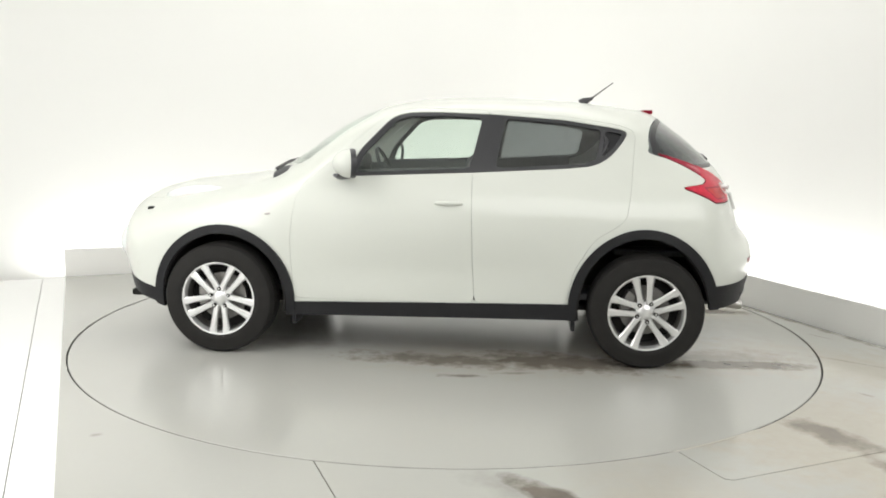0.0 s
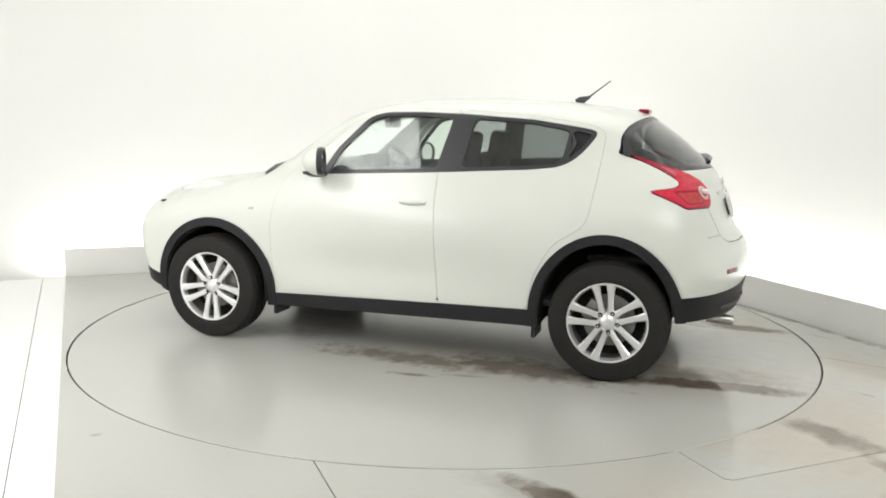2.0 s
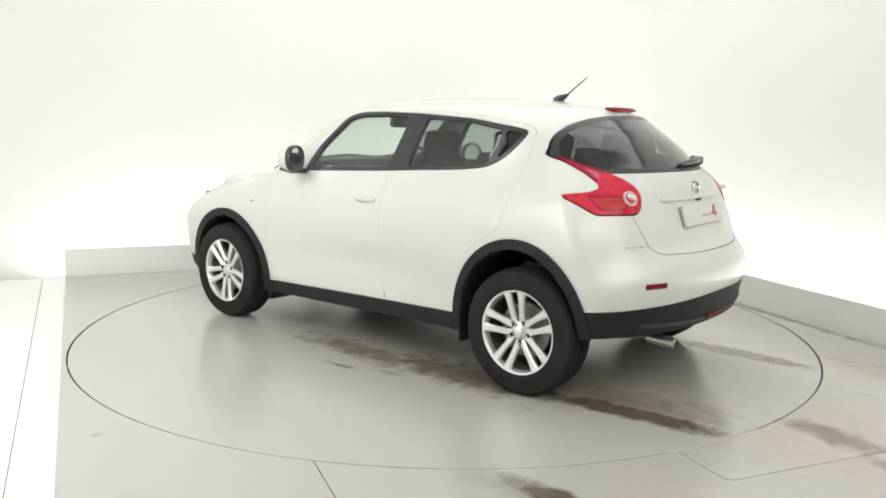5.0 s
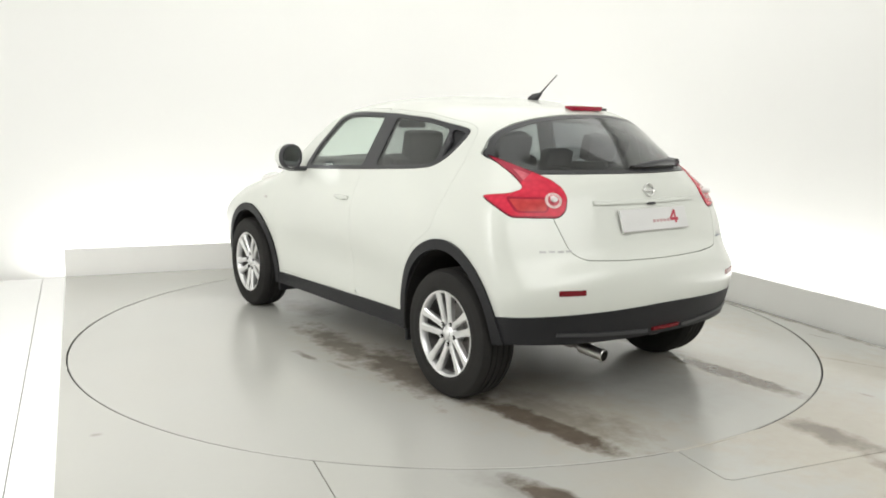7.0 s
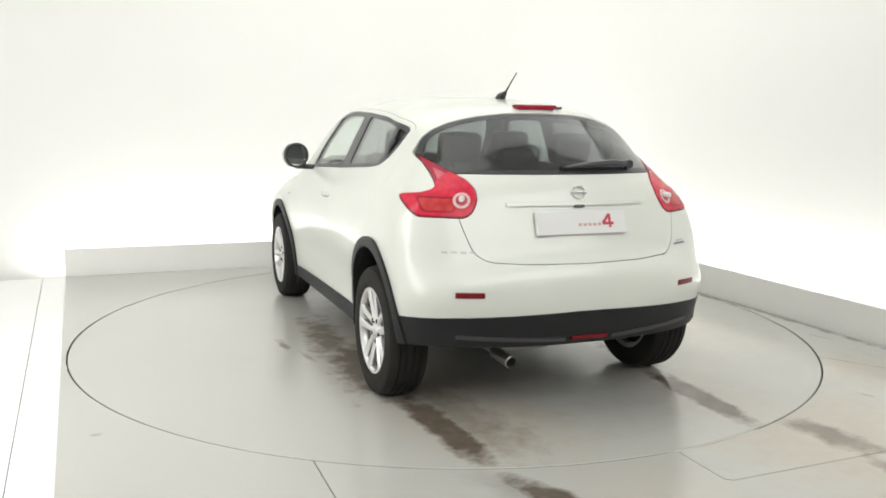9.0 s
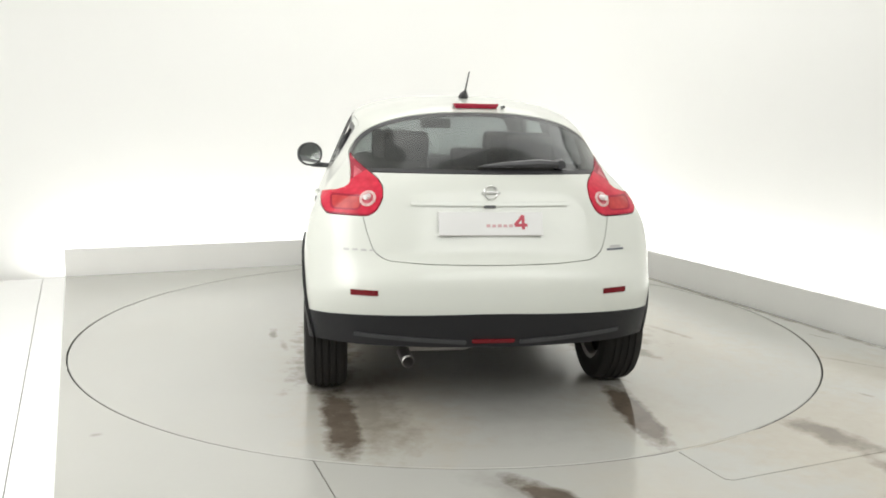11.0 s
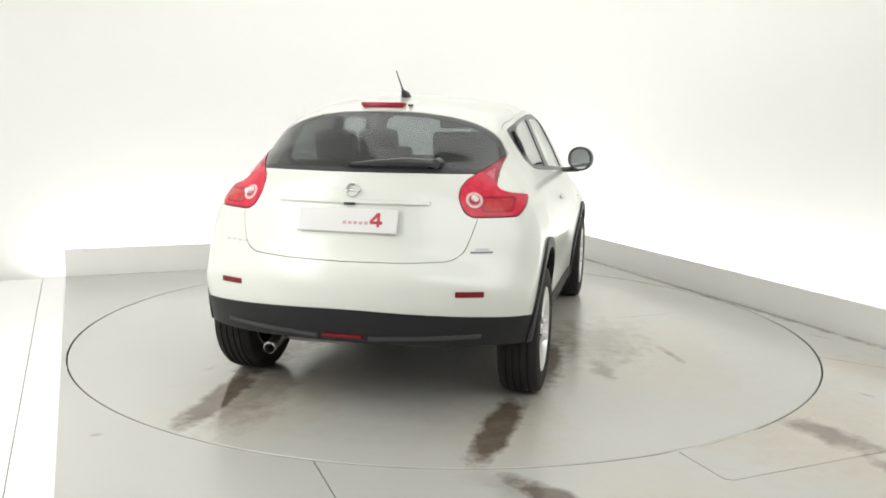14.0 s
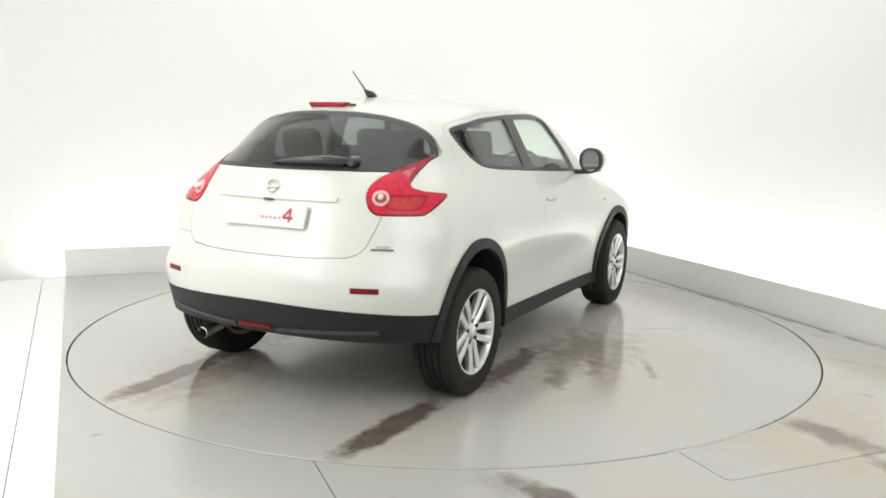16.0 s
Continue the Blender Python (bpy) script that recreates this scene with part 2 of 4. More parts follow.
FLOOR_PAINT = stained_floor("worn_floor_paint", [
    (-0.575, -2.72, -66, 0.40, 0.085, 0.40, 0.92), (-0.75, -2.50, -66, 0.30, 0.10, 0.5, 0.30), (0.900, -2.50, -84, 0.29, 0.125, 0.50, 0.74), (0.86, -3.02, -88, 0.24, 0.085, 0.4, 0.8),
    (2.29, -1.15, -75, 0.10, 0.006, 0.3, 0.7), (-2.24, -1.37, 0, 0.03, 0.02, 0.8, 0.35), (1.4, -2.2, 0, 1.4, 0.9, 0.5, 0.09), (2.46, 0.2, 90, 2.6, 0.045, 0.9, 0.62), (1.55, -2.15, -70, 0.05, 0.02, 0.9, 0.5), (2.0, -1.7, -60, 0.30, 0.015, 0.9, 0.35)],
    [(0.95, -2.55, -80, 0.95, 0.75, 0.6, 0.80), (1.9, -1.8, -50, 0.9, 0.5, 0.6, 0.62), (-0.2, -2.9, -75, 0.7, 0.4, 0.6, 0.5)],
    (0.50, 0.46, 0.395))


def flat_sheet(x0, x1, y0, y1, step):
    nx, ny = max(2, int((x1 - x0) / step)), max(2, int((y1 - y0) / step))
    X, Y = np.meshgrid(np.linspace(x0, x1, nx + 1), np.linspace(y0, y1, ny + 1), indexing="ij")
    pts = np.stack([X.ravel(), Y.ravel(), np.zeros(X.size)], 1)
    i = (np.arange(nx)[:, None] * (ny + 1) + np.arange(ny)[None]).ravel()
    tris = np.concatenate([np.stack([i, i + ny + 1, i + ny + 2], 1), np.stack([i, i + ny + 2, i + 1], 1)])
    return pts, tris


def left_edge(y):
    """The far side's edge of the raised floor."""
    return LEFT_BACK + (LEFT_FRONT - LEFT_BACK) * (BACK - y) / (BACK + 6.3)


floor = new("floor")
floor.matrix_world = ROOM
tagged(floor, "raised floor of worn grey painted panels round a turntable", "floor", kind="structure")
ledge = new("ledge")
ledge.matrix_world = ROOM
tagged(ledge, "bright white painted ledge beside the raised floor", "ledge", kind="structure")
whole = flat_sheet(ROOM_X0 + 0.02, SIDE - 0.010, -6.3, BACK - 0.012, 0.05)
side_strip, deck = split(whole, lambda p: left_edge(p[:, 1]) - p[:, 0])
deck, _ = split(deck, lambda p: np.hypot(p[:, 0], p[:, 1]) - PIT_R - 0.006)
FRONT_PLATE = [(-1.40, 0.0), (0.105, 0.0), (0.105, -2.74), (2.7, -2.74), (2.7, -6.4), (-1.40, -6.4)]
plate_a, _ = split(deck, lambda p: in_polygon(p[:, 0], p[:, 1], FRONT_PLATE) - 0.0025)
_, plate_b = split(deck, lambda p: in_polygon(p[:, 0], p[:, 1], FRONT_PLATE) + 0.0025)
for sheet in (plate_a, plate_b):
    shell("floor_panel", sheet, FLOOR_PAINT, floor, 0.06)
bm = bmesh.new()
box(bm, -2.2, SIDE - 0.01, -6.29, BACK - 0.01, -0.30, -0.10)
part("floor_base", bm, JOINT, floor)
seam = lambda p: -2.725 + 0.038 * (BACK - p[:, 1]) - p[:, 0]
outer, _ = split(side_strip, lambda p: seam(p) - 0.0025)
_, inner = split(side_strip, lambda p: seam(p) + 0.0025)
for sheet in (outer, inner):
    shell("ledge_panel", (sheet[0] + np.array((0, 0, -0.004)), sheet[1]), LEDGE_WHITE, ledge, 0.05)

bm = box(bmesh.new(), LEFT_BACK, SIDE + 0.03, BACK + 0.002, BACK + 0.03, -0.28, UP, 0.004)
upstand_back = part("upstand_back", bm, UPSTAND)
upstand_back.matrix_world = ROOM
tagged(upstand_back, "low grey painted board along the floor's rear edge", "board", kind="structure")
bm = box(bmesh.new(), SIDE + 0.002, SIDE + 0.03, -6.3, BACK, -0.28, UP, 0.004)
upstand_side = part("upstand_side", bm, UPSTAND)
upstand_side.matrix_world = ROOM
tagged(upstand_side, "low grey painted board along the floor's side edge", "board", kind="structure")

turntable = thing("turntable", "round grey painted turntable with brown wet tyre marks", "turntable")
part("disc", spun([(0.0, 0.001), (0.0, PIT_R - 0.0085), (-0.003, PIT_R - 0.004), (-0.06, PIT_R - 0.004)], 256, pose(0, 0, 0, 90, 0, 0)), DISC_FLOOR, turntable, "worn grey painted disc with brown tyre marks")
part("steel_rim", spun([(-0.004, PIT_R - 0.0035), (-0.002, PIT_R - 0.002), (-0.004, PIT_R), (-0.07, PIT_R), (-0.07, PIT_R - 0.0035)], 256, pose(0, 0, 0, 90, 0, 0), True), JOINT, turntable, "thin dark rim of the disc")
# dried silt that fills the joint for a short way
bm = bmesh.new()
ring = [[bm.verts.new((r * math.cos(radians(a)), r * math.sin(radians(a)), z)) for r, z in ((PIT_R - 0.0005, -0.02), (PIT_R - 0.0005, 0.0012 + h), (PIT_R + 0.009, 0.0012 + h), (PIT_R + 0.009, -0.02))]
        for a, h in ((-66, -0.004), (-64, -0.001), (-61, 0), (-58, 0), (-55, -0.001), (-52, -0.004))]
for a, b in zip(ring, ring[1:]):
    for k in range(3):
        bm.faces.new((a[k], b[k], b[k + 1], a[k + 1]))
bmesh.ops.recalc_face_normals(bm, faces=bm.faces)
silt = part("silt", bm, mat("dried_silt", (0.43, 0.40, 0.34), 0.5, vary=0.15, scale=20), floor, "pale dried silt in the joint round the disc", True)
silt.matrix_local = ROOM.inverted()
# ---------- car body form ----------
# Side profile of the car on its centreline (x forward from mid wheelbase, z up).
PROFILE = np.array([
    (1.98, 0.05), (2.04, 0.36), (2.075, 0.52), (2.075, 0.66), (2.05, 0.78), (1.99, 0.88), (1.88, 0.945), (1.72, 0.985),
    (1.50, 1.012), (1.28, 1.040), (1.10, 1.068), (1.02, 1.100), (0.875, 1.205), (0.74, 1.305), (0.60, 1.400), (0.46, 1.468),
    (0.30, 1.516), (0.12, 1.546), (-0.10, 1.563), (-0.35, 1.566), (-0.60, 1.560), (-0.85, 1.546), (-1.10, 1.520), (-1.27, 1.498),
    (-1.340, 1.482), (-1.385, 1.454), (-1.56, 1.330), (-1.68, 1.225), (-1.765, 1.140), (-1.80, 1.085), (-1.83, 1.000), (-1.865, 0.900),
    (-1.89, 0.820), (-1.925, 0.775), (-1.965, 0.735), (-1.985, 0.660), (-1.985, 0.560), (-1.965, 0.470), (-1.945, 0.380), (-1.92, 0.250), (-1.90, 0.05)])


def profile_depth(x, z):
    """Distance inside the side profile; negative outside."""
    px, pz = PROFILE[:, 0], PROFILE[:, 1]
    qx, qz = np.roll(px, -1), np.roll(pz, -1)
    best = np.full(x.shape, 9.0)
    inside = np.zeros(x.shape, bool)
    for ax, az, bx, bz in zip(px, pz, qx, qz):
        ex, ez = bx - ax, bz - az
        s = np.clip(((x - ax) * ex + (z - az) * ez) / (ex * ex + ez * ez), 0, 1)
        best = np.minimum(best, np.hypot(x - ax - s * ex, z - az - s * ez))
        inside ^= ((az > z) != (bz > z)) & (x < ex * (z - az) / (ez + 1e-12 * (ez == 0)) + ax)
    return np.where(inside, best, -best)


def half_width(x, z):
    """Full half width of the body before its ends and top are rounded off."""
    w = np.interp(z, [0.05, 0.30, 0.45, 0.62, 0.76, 0.88, 0.98, 1.04, 1.10, 1.25, 1.45, 1.56],
                  [0.800, 0.820, 0.838, 0.852, 0.856, 0.845, 0.812, 0.785, 0.762, 0.700, 0.612, 0.560])
    low = np.clip((1.02 - z) / 0.25, 0, 1)
    flare = np.exp(-((x - 1.265) / 0.42) ** 4) + np.exp(-((x + 1.265) / 0.42) ** 4)
    waist = np.exp(-((z - 0.53) / 0.15) ** 2) * np.exp(-(x / 0.75) ** 4)
    w = w + 0.022 * flare * low - 0.027 * waist
    shoulder = np.exp(-((z - 0.97) / 0.12) ** 2)
    w = w + 0.012 * shoulder * np.clip((-x - 0.5) / 0.6, 0, 1)
    w = w - 0.055 * np.clip((-x - 0.95) / 0.35, 0, 1) * np.clip((z - 1.07) / 0.14, 0, 1)
    return w - 0.03 * np.clip((x - 0.9) / 0.9, 0, 1) * np.clip((z - 0.7) / 0.3, 0, 1)


def rounding(x, z):
    """How deep the rounding of ends, roof and bonnet reaches into the body."""
    r = np.interp(x, [-2.0, -1.72, -1.45, -1.15, -0.8, 0.30, 0.75, 1.15, 1.55, 2.0], [0.37, 0.36, 0.30, 0.17, 0.12, 0.11, 0.20, 0.13, 0.24, 0.46])
    return r


def body_half(x, z):
    s = np.clip(profile_depth(x, z) / rounding(x, z), 0, 1)
    return half_width(x, z) * (1 - (1 - s) ** 2.15) ** (1 / 2.15)


def outside(p):
    """Positive outside the body, negative within."""
    return np.where(profile_depth(p[:, 0], p[:, 2]) > 0, np.abs(p[:, 1]) - body_half(p[:, 0], p[:, 2]), 1.0)


def on_body(start, way, reach, steps=17):
    """Where rays from within leave the body."""
    lo, hi = np.zeros(len(start)), np.full(len(start), reach)
    for _ in range(steps):
        mid = (lo + hi) / 2
        out = outside(start + way * mid[:, None]) > 0
        hi, lo = np.where(out, mid, hi), np.where(out, lo, mid)
    return start + way * lo[:, None]

# ---------- car materials ----------
CAR_X, CAR_Y, CAR_Z = 0.0244, 0.0374, 0.0
PAINT = mat("white_car_paint", (0.672, 0.690, 0.640), 0.38, coat=0.8, vary=0.012, scale=3, coat_rough=0.13)
TRIM = mat("black_grained_plastic", (0.017, 0.017, 0.019), 0.50, spec=0.25, vary=0.12, scale=9, bump=0.25, bump_scale=420)
GLOSS_BLACK = mat("black_window_surround", (0.034, 0.034, 0.038), 0.28, spec=0.5, vary=0.06)
RUBBER = mat("tyre_rubber", (0.019, 0.018, 0.017), 0.75, spec=0.25, vary=0.2, scale=12, bump=0.2, bump_scale=160)
ALLOY = mat("silver_painted_alloy", (0.80, 0.80, 0.80), 0.30, metal=0.75, vary=0.03, scale=20)
DARK_METAL = mat("dull_brake_metal", (0.26, 0.25, 0.24), 0.45, metal=0.7, vary=0.25, scale=18)
LINER = mat("dark_wheel_housing", (0.024, 0.023, 0.022), 0.95, spec=0.1, vary=0.2)
STEEL = mat("exhaust_steel", (0.50, 0.49, 0.47), 0.28, metal=1.0, vary=0.12, scale=25)
CHROME = mat("bright_chrome", (0.74, 0.74, 0.73), 0.25, metal=1.0)
CABIN = mat("charcoal_cabin_plastic", (0.075, 0.076, 0.080), 0.7, vary=0.1)
FABRIC = mat("charcoal_seat_fabric", (0.075, 0.075, 0.082), 0.95, vary=0.2, scale=40, bump=0.3, bump_scale=500)
HEADLINER = mat("light_grey_headliner", (0.45, 0.45, 0.43), 0.95)
PLATE = mat("white_plate", (0.69, 0.69, 0.68), 0.35)
LAMP_BRIGHT = mat("bright_lamp_reflector", (0.80, 0.79, 0.78), 0.3)
PLATE_RED = mat("plate_red", (0.46, 0.04, 0.07), 0.4)
PLATE_PINK = mat("plate_pink", (0.55, 0.34, 0.35), 0.4)
PLATE_GREY = mat("plate_grey", (0.50, 0.46, 0.46), 0.4)
LETTER = mat("brushed_grey_lettering", (0.50, 0.50, 0.49), 0.5, metal=0.3)
BADGE_BLUE = mat("badge_blue_grey", (0.16, 0.17, 0.20), 0.35, metal=0.3)
FOG_RED = mat("dark_red_lens", (0.17, 0.008, 0.014), 0.25, spec=0.3)
MIRROR = mat("mirror_silver", (0.85, 0.86, 0.86), 0.02, metal=1.0, vary=0.0)


def lens_material(name, colour, deep, cells):
    """Moulded lamp plastic: clear gloss over faceted colour."""
    m = mat(name, colour, 0.16, spec=0.30)
    t = m.node_tree
    b = t.nodes["Principled BSDF"]
    co = t.nodes.new("ShaderNodeTexCoord")
    v = t.nodes.new("ShaderNodeTexVoronoi")
    v.inputs["Scale"].default_value = cells
    mix = t.nodes.new("ShaderNodeMix")
    mix.data_type = "RGBA"
    mix.inputs[6].default_value, mix.inputs[7].default_value = (*colour, 1), (*deep, 1)
    t.links.new(co.outputs["Object"], v.inputs["Vector"])
    t.links.new(v.outputs["Distance"], mix.inputs[0])
    t.links.new(mix.outputs[2], b.inputs["Base Color"])
    b.inputs["Subsurface Weight"].default_value = 0.15
    b.inputs["Subsurface Radius"].default_value = (0.03, 0.004, 0.004)
    return m


TAIL_RED = lens_material("tail_lamp_red", (0.68, 0.036, 0.075), (0.50, 0.018, 0.045), 30)
TAIL_DEEP = lens_material("tail_lamp_inner_red", (0.60, 0.066, 0.066), (0.36, 0.024, 0.030), 22)
TAIL_ARM = lens_material("tail_lamp_arm_red", (0.36, 0.018, 0.045), (0.28, 0.012, 0.032), 14)
TAIL_PINK = lens_material("tail_lamp_pink", (0.66, 0.16, 0.20), (0.46, 0.06, 0.09), 34)
CLEAR_LENS = lens_material("tail_lamp_clear", (0.80, 0.66, 0.64), (0.62, 0.40, 0.38), 60)
LAMP_CLEAR = lens_material("front_lamp_clear", (0.78, 0.79, 0.78), (0.70, 0.71, 0.70), 30)


def glass(name, tint, gloss, power=5.0, least_gloss=0.045):
    """Window glass: tinted clear light through, mirror gloss over it."""
    m = bpy.data.materials.new(name)
    m.use_nodes = True
    t = m.node_tree
    t.nodes.remove(t.nodes["Principled BSDF"])
    clear, shine, mix, weight = (t.nodes.new(k) for k in ("ShaderNodeBsdfTransparent", "ShaderNodeBsdfGlossy", "ShaderNodeMixShader", "ShaderNodeLayerWeight"))
    steep, least = t.nodes.new("ShaderNodeMath"), t.nodes.new("ShaderNodeMath")
    steep.operation, steep.inputs[1].default_value = "POWER", power
    least.operation, least.inputs[1].default_value, least.inputs[2].default_value = "MULTIPLY_ADD", 0.85, least_gloss
    clear.inputs["Color"].default_value = (*tint, 1)
    shine.inputs["Color"].default_value = (gloss, gloss, gloss, 1)
    shine.inputs["Roughness"].default_value = 0.03
    weight.inputs["Blend"].default_value = 0.5
    t.links.new(weight.outputs["Facing"], steep.inputs[0])
    t.links.new(steep.outputs[0], least.inputs[0])
    t.links.new(least.outputs[0], mix.inputs[0])
    t.links.new(clear.outputs[0], mix.inputs[1])
    t.links.new(shine.outputs[0], mix.inputs[2])
    t.links.new(mix.outputs[0], t.nodes["Material Output"].inputs["Surface"])
    return m


FRONT_GLASS = glass("green_tinted_glass", (0.93, 0.968, 0.945), 1.0)
REAR_GLASS = glass("privacy_glass", (0.49, 0.51, 0.52), 1.0, 4.0, 0.05)
SIDE_GLASS = glass("light_privacy_glass", (0.64, 0.66, 0.66), 1.0, 4.2, 0.055)

car = thing("car", "white five-door compact crossover car with black wheel-arch trim on a turntable", "car")


# ---------- body skin, cut into panels ----------
def body_sheet(step):
    """The whole body as one sheet: a box grid pushed out onto the body's form, with its normals beside the points."""
    x0, x1, y1, z0, z1 = -2.2, 2.3, 1.0, 0.1, 1.7
    faces = []
    for axis, s in ((1, 1), (1, -1), (2, 1), (0, 1), (0, -1)):
        ext = [(x0, x1), (-y1, y1), (z0, z1)]
        u, v = [k for k in range(3) if k != axis]
        nu, nv = round((ext[u][1] - ext[u][0]) / step), round((ext[v][1] - ext[v][0]) / step)
        U, V = np.meshgrid(np.linspace(*ext[u], nu + 1), np.linspace(*ext[v], nv + 1), indexing="ij")
        pts = np.zeros((U.size, 3))
        pts[:, u], pts[:, v], pts[:, axis] = U.ravel(), V.ravel(), ext[axis][(s + 1) // 2]
        i = (np.arange(nu)[:, None] * (nv + 1) + np.arange(nv)[None]).ravel()
        tris = np.concatenate([np.stack([i, i + nv + 1, i + nv + 2], 1), np.stack([i, i + nv + 2, i + 1], 1)])
        if (s > 0) == (axis == 1):
            tris = tris[:, ::-1]
        faces.append((pts, tris))
    pts = np.concatenate([f[0] for f in faces])
    tris = np.concatenate([f[1] + sum(len(g[0]) for g in faces[:k]) for k, f in enumerate(faces)])
    _, first, back = np.unique(np.round(pts, 5), axis=0, return_index=True, return_inverse=True)
    pts, tris = pts[first], back.reshape(-1)[tris]
    start = np.stack([np.clip(pts[:, 0], -1.45, 1.5), np.zeros(len(pts)), np.full(len(pts), 0.66)], 1)
    way = pts - start
    pts = on_body(start, way / np.linalg.norm(way, axis=1)[:, None], 2.0)
    e = np.unique(np.sort(np.concatenate([tris[:, [0, 1]], tris[:, [1, 2]], tris[:, [2, 0]]]), 1), axis=0)
    degree = np.bincount(e.ravel(), minlength=len(pts))[:, None]
    for _ in range(7):
        total = np.zeros_like(pts)
        np.add.at(total, e[:, 0], pts[e[:, 1]])
        np.add.at(total, e[:, 1], pts[e[:, 0]])
        pts = pts + 0.5 * (total / degree - pts)
    n = normals_of(pts, tris)
    for _ in range(3):
        total = n.copy()
        np.add.at(total, e[:, 0], n[e[:, 1]])
        np.add.at(total, e[:, 1], n[e[:, 0]])
        n = total / np.linalg.norm(total, axis=1)[:, None]
    return np.concatenate([pts, n], 1), tris


def panel(name, sheet, material, parent, thick=0.012, lift=0.0, label=""):
    """A panel with thickness from a cut sheet of the skin, shaded by the skin's own normals."""
    full, tris = tidy(sheet)
    pts, n = full[:, :3], full[:, 3:]
    n = n / np.maximum(np.linalg.norm(n, axis=1), 1e-9)[:, None]
    ob = shell(name, (pts, tris), material, parent, thick, lift, label, lambda p: n)
    me = ob.data
    k = len(pts)
    edge = np.zeros((len(me.vertices) - 2 * k, 3))
    me.normals_split_custom_set_from_vertices(np.concatenate([n, -n, edge]).tolist())
    return ob


def side_of(sheet, s):
    return split(sheet, lambda p: s * p[:, 1])[0]


def cut(sheet, field):
    return split(sheet, field)


def x_z(poly):
    return lambda p: np.minimum(in_polygon(p[:, 0], p[:, 2], poly), np.abs(p[:, 1]) - 0.30)


def y_z(poly, behind):
    return lambda p: np.minimum(in_polygon(np.abs(p[:, 1]), p[:, 2], poly), behind - p[:, 0])


def q_z(poly):
    """Across the rear corner: measured along the diagonal of the plan."""
    return lambda p: np.minimum(in_polygon(-p[:, 0] - np.abs(p[:, 1]), p[:, 2], poly), -0.9 - p[:, 0])


def arch_field(cx, rise, shrink):
    def field(p):
        up = np.maximum(p[:, 2] - 0.334, 0)
        q = np.sqrt(((p[:, 0] - cx) / (0.428 - shrink)) ** 2 + (up / (rise - shrink)) ** 2)
        return np.minimum((1 - q) * 0.4, np.abs(p[:, 1]) - 0.42)
    return field


FRONT_AXLE, REAR_AXLE, HUB_Z = 1.265, -1.265, 0.334
RISE = {FRONT_AXLE: 0.448, REAR_AXLE: 0.484}
ARCH_X = {FRONT_AXLE: 1.240, REAR_AXLE: -1.243}

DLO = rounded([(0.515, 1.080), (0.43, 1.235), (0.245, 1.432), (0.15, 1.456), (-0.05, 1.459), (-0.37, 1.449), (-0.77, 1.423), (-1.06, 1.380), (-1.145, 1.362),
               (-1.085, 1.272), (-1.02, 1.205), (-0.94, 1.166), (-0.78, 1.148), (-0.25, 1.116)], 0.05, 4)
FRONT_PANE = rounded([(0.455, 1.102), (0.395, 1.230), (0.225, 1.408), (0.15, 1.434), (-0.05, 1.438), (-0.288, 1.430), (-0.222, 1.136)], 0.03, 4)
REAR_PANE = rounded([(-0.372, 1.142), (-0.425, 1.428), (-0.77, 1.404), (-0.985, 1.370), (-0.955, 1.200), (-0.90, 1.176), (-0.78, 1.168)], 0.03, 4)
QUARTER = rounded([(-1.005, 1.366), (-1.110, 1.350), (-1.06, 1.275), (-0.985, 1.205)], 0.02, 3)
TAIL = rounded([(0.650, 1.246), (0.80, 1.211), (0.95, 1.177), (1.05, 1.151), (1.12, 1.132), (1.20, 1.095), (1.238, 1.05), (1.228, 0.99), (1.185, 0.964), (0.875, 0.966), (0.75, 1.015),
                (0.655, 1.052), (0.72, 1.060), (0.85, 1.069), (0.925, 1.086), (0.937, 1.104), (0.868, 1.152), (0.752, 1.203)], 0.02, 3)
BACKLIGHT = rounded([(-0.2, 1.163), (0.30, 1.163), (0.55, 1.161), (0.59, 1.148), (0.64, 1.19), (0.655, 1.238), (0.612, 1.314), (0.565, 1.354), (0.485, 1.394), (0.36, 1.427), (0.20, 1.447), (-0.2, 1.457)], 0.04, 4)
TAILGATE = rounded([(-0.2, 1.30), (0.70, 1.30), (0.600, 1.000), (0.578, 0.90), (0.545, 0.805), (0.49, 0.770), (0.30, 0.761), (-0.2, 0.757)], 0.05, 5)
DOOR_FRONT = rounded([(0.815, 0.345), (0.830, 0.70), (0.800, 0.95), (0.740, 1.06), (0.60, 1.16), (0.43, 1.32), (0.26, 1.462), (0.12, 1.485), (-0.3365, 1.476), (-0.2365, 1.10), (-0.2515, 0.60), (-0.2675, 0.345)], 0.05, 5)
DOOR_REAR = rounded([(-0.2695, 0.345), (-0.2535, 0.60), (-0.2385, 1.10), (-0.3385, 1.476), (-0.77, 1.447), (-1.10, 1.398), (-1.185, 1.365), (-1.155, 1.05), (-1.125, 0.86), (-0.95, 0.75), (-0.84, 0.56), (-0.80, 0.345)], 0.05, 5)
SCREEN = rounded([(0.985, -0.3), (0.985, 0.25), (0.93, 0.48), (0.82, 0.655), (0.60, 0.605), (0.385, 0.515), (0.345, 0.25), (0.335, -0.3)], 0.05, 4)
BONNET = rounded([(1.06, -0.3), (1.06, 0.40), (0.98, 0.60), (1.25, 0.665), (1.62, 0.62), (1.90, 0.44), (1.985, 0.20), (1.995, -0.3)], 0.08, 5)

skin = body_sheet(0.02)
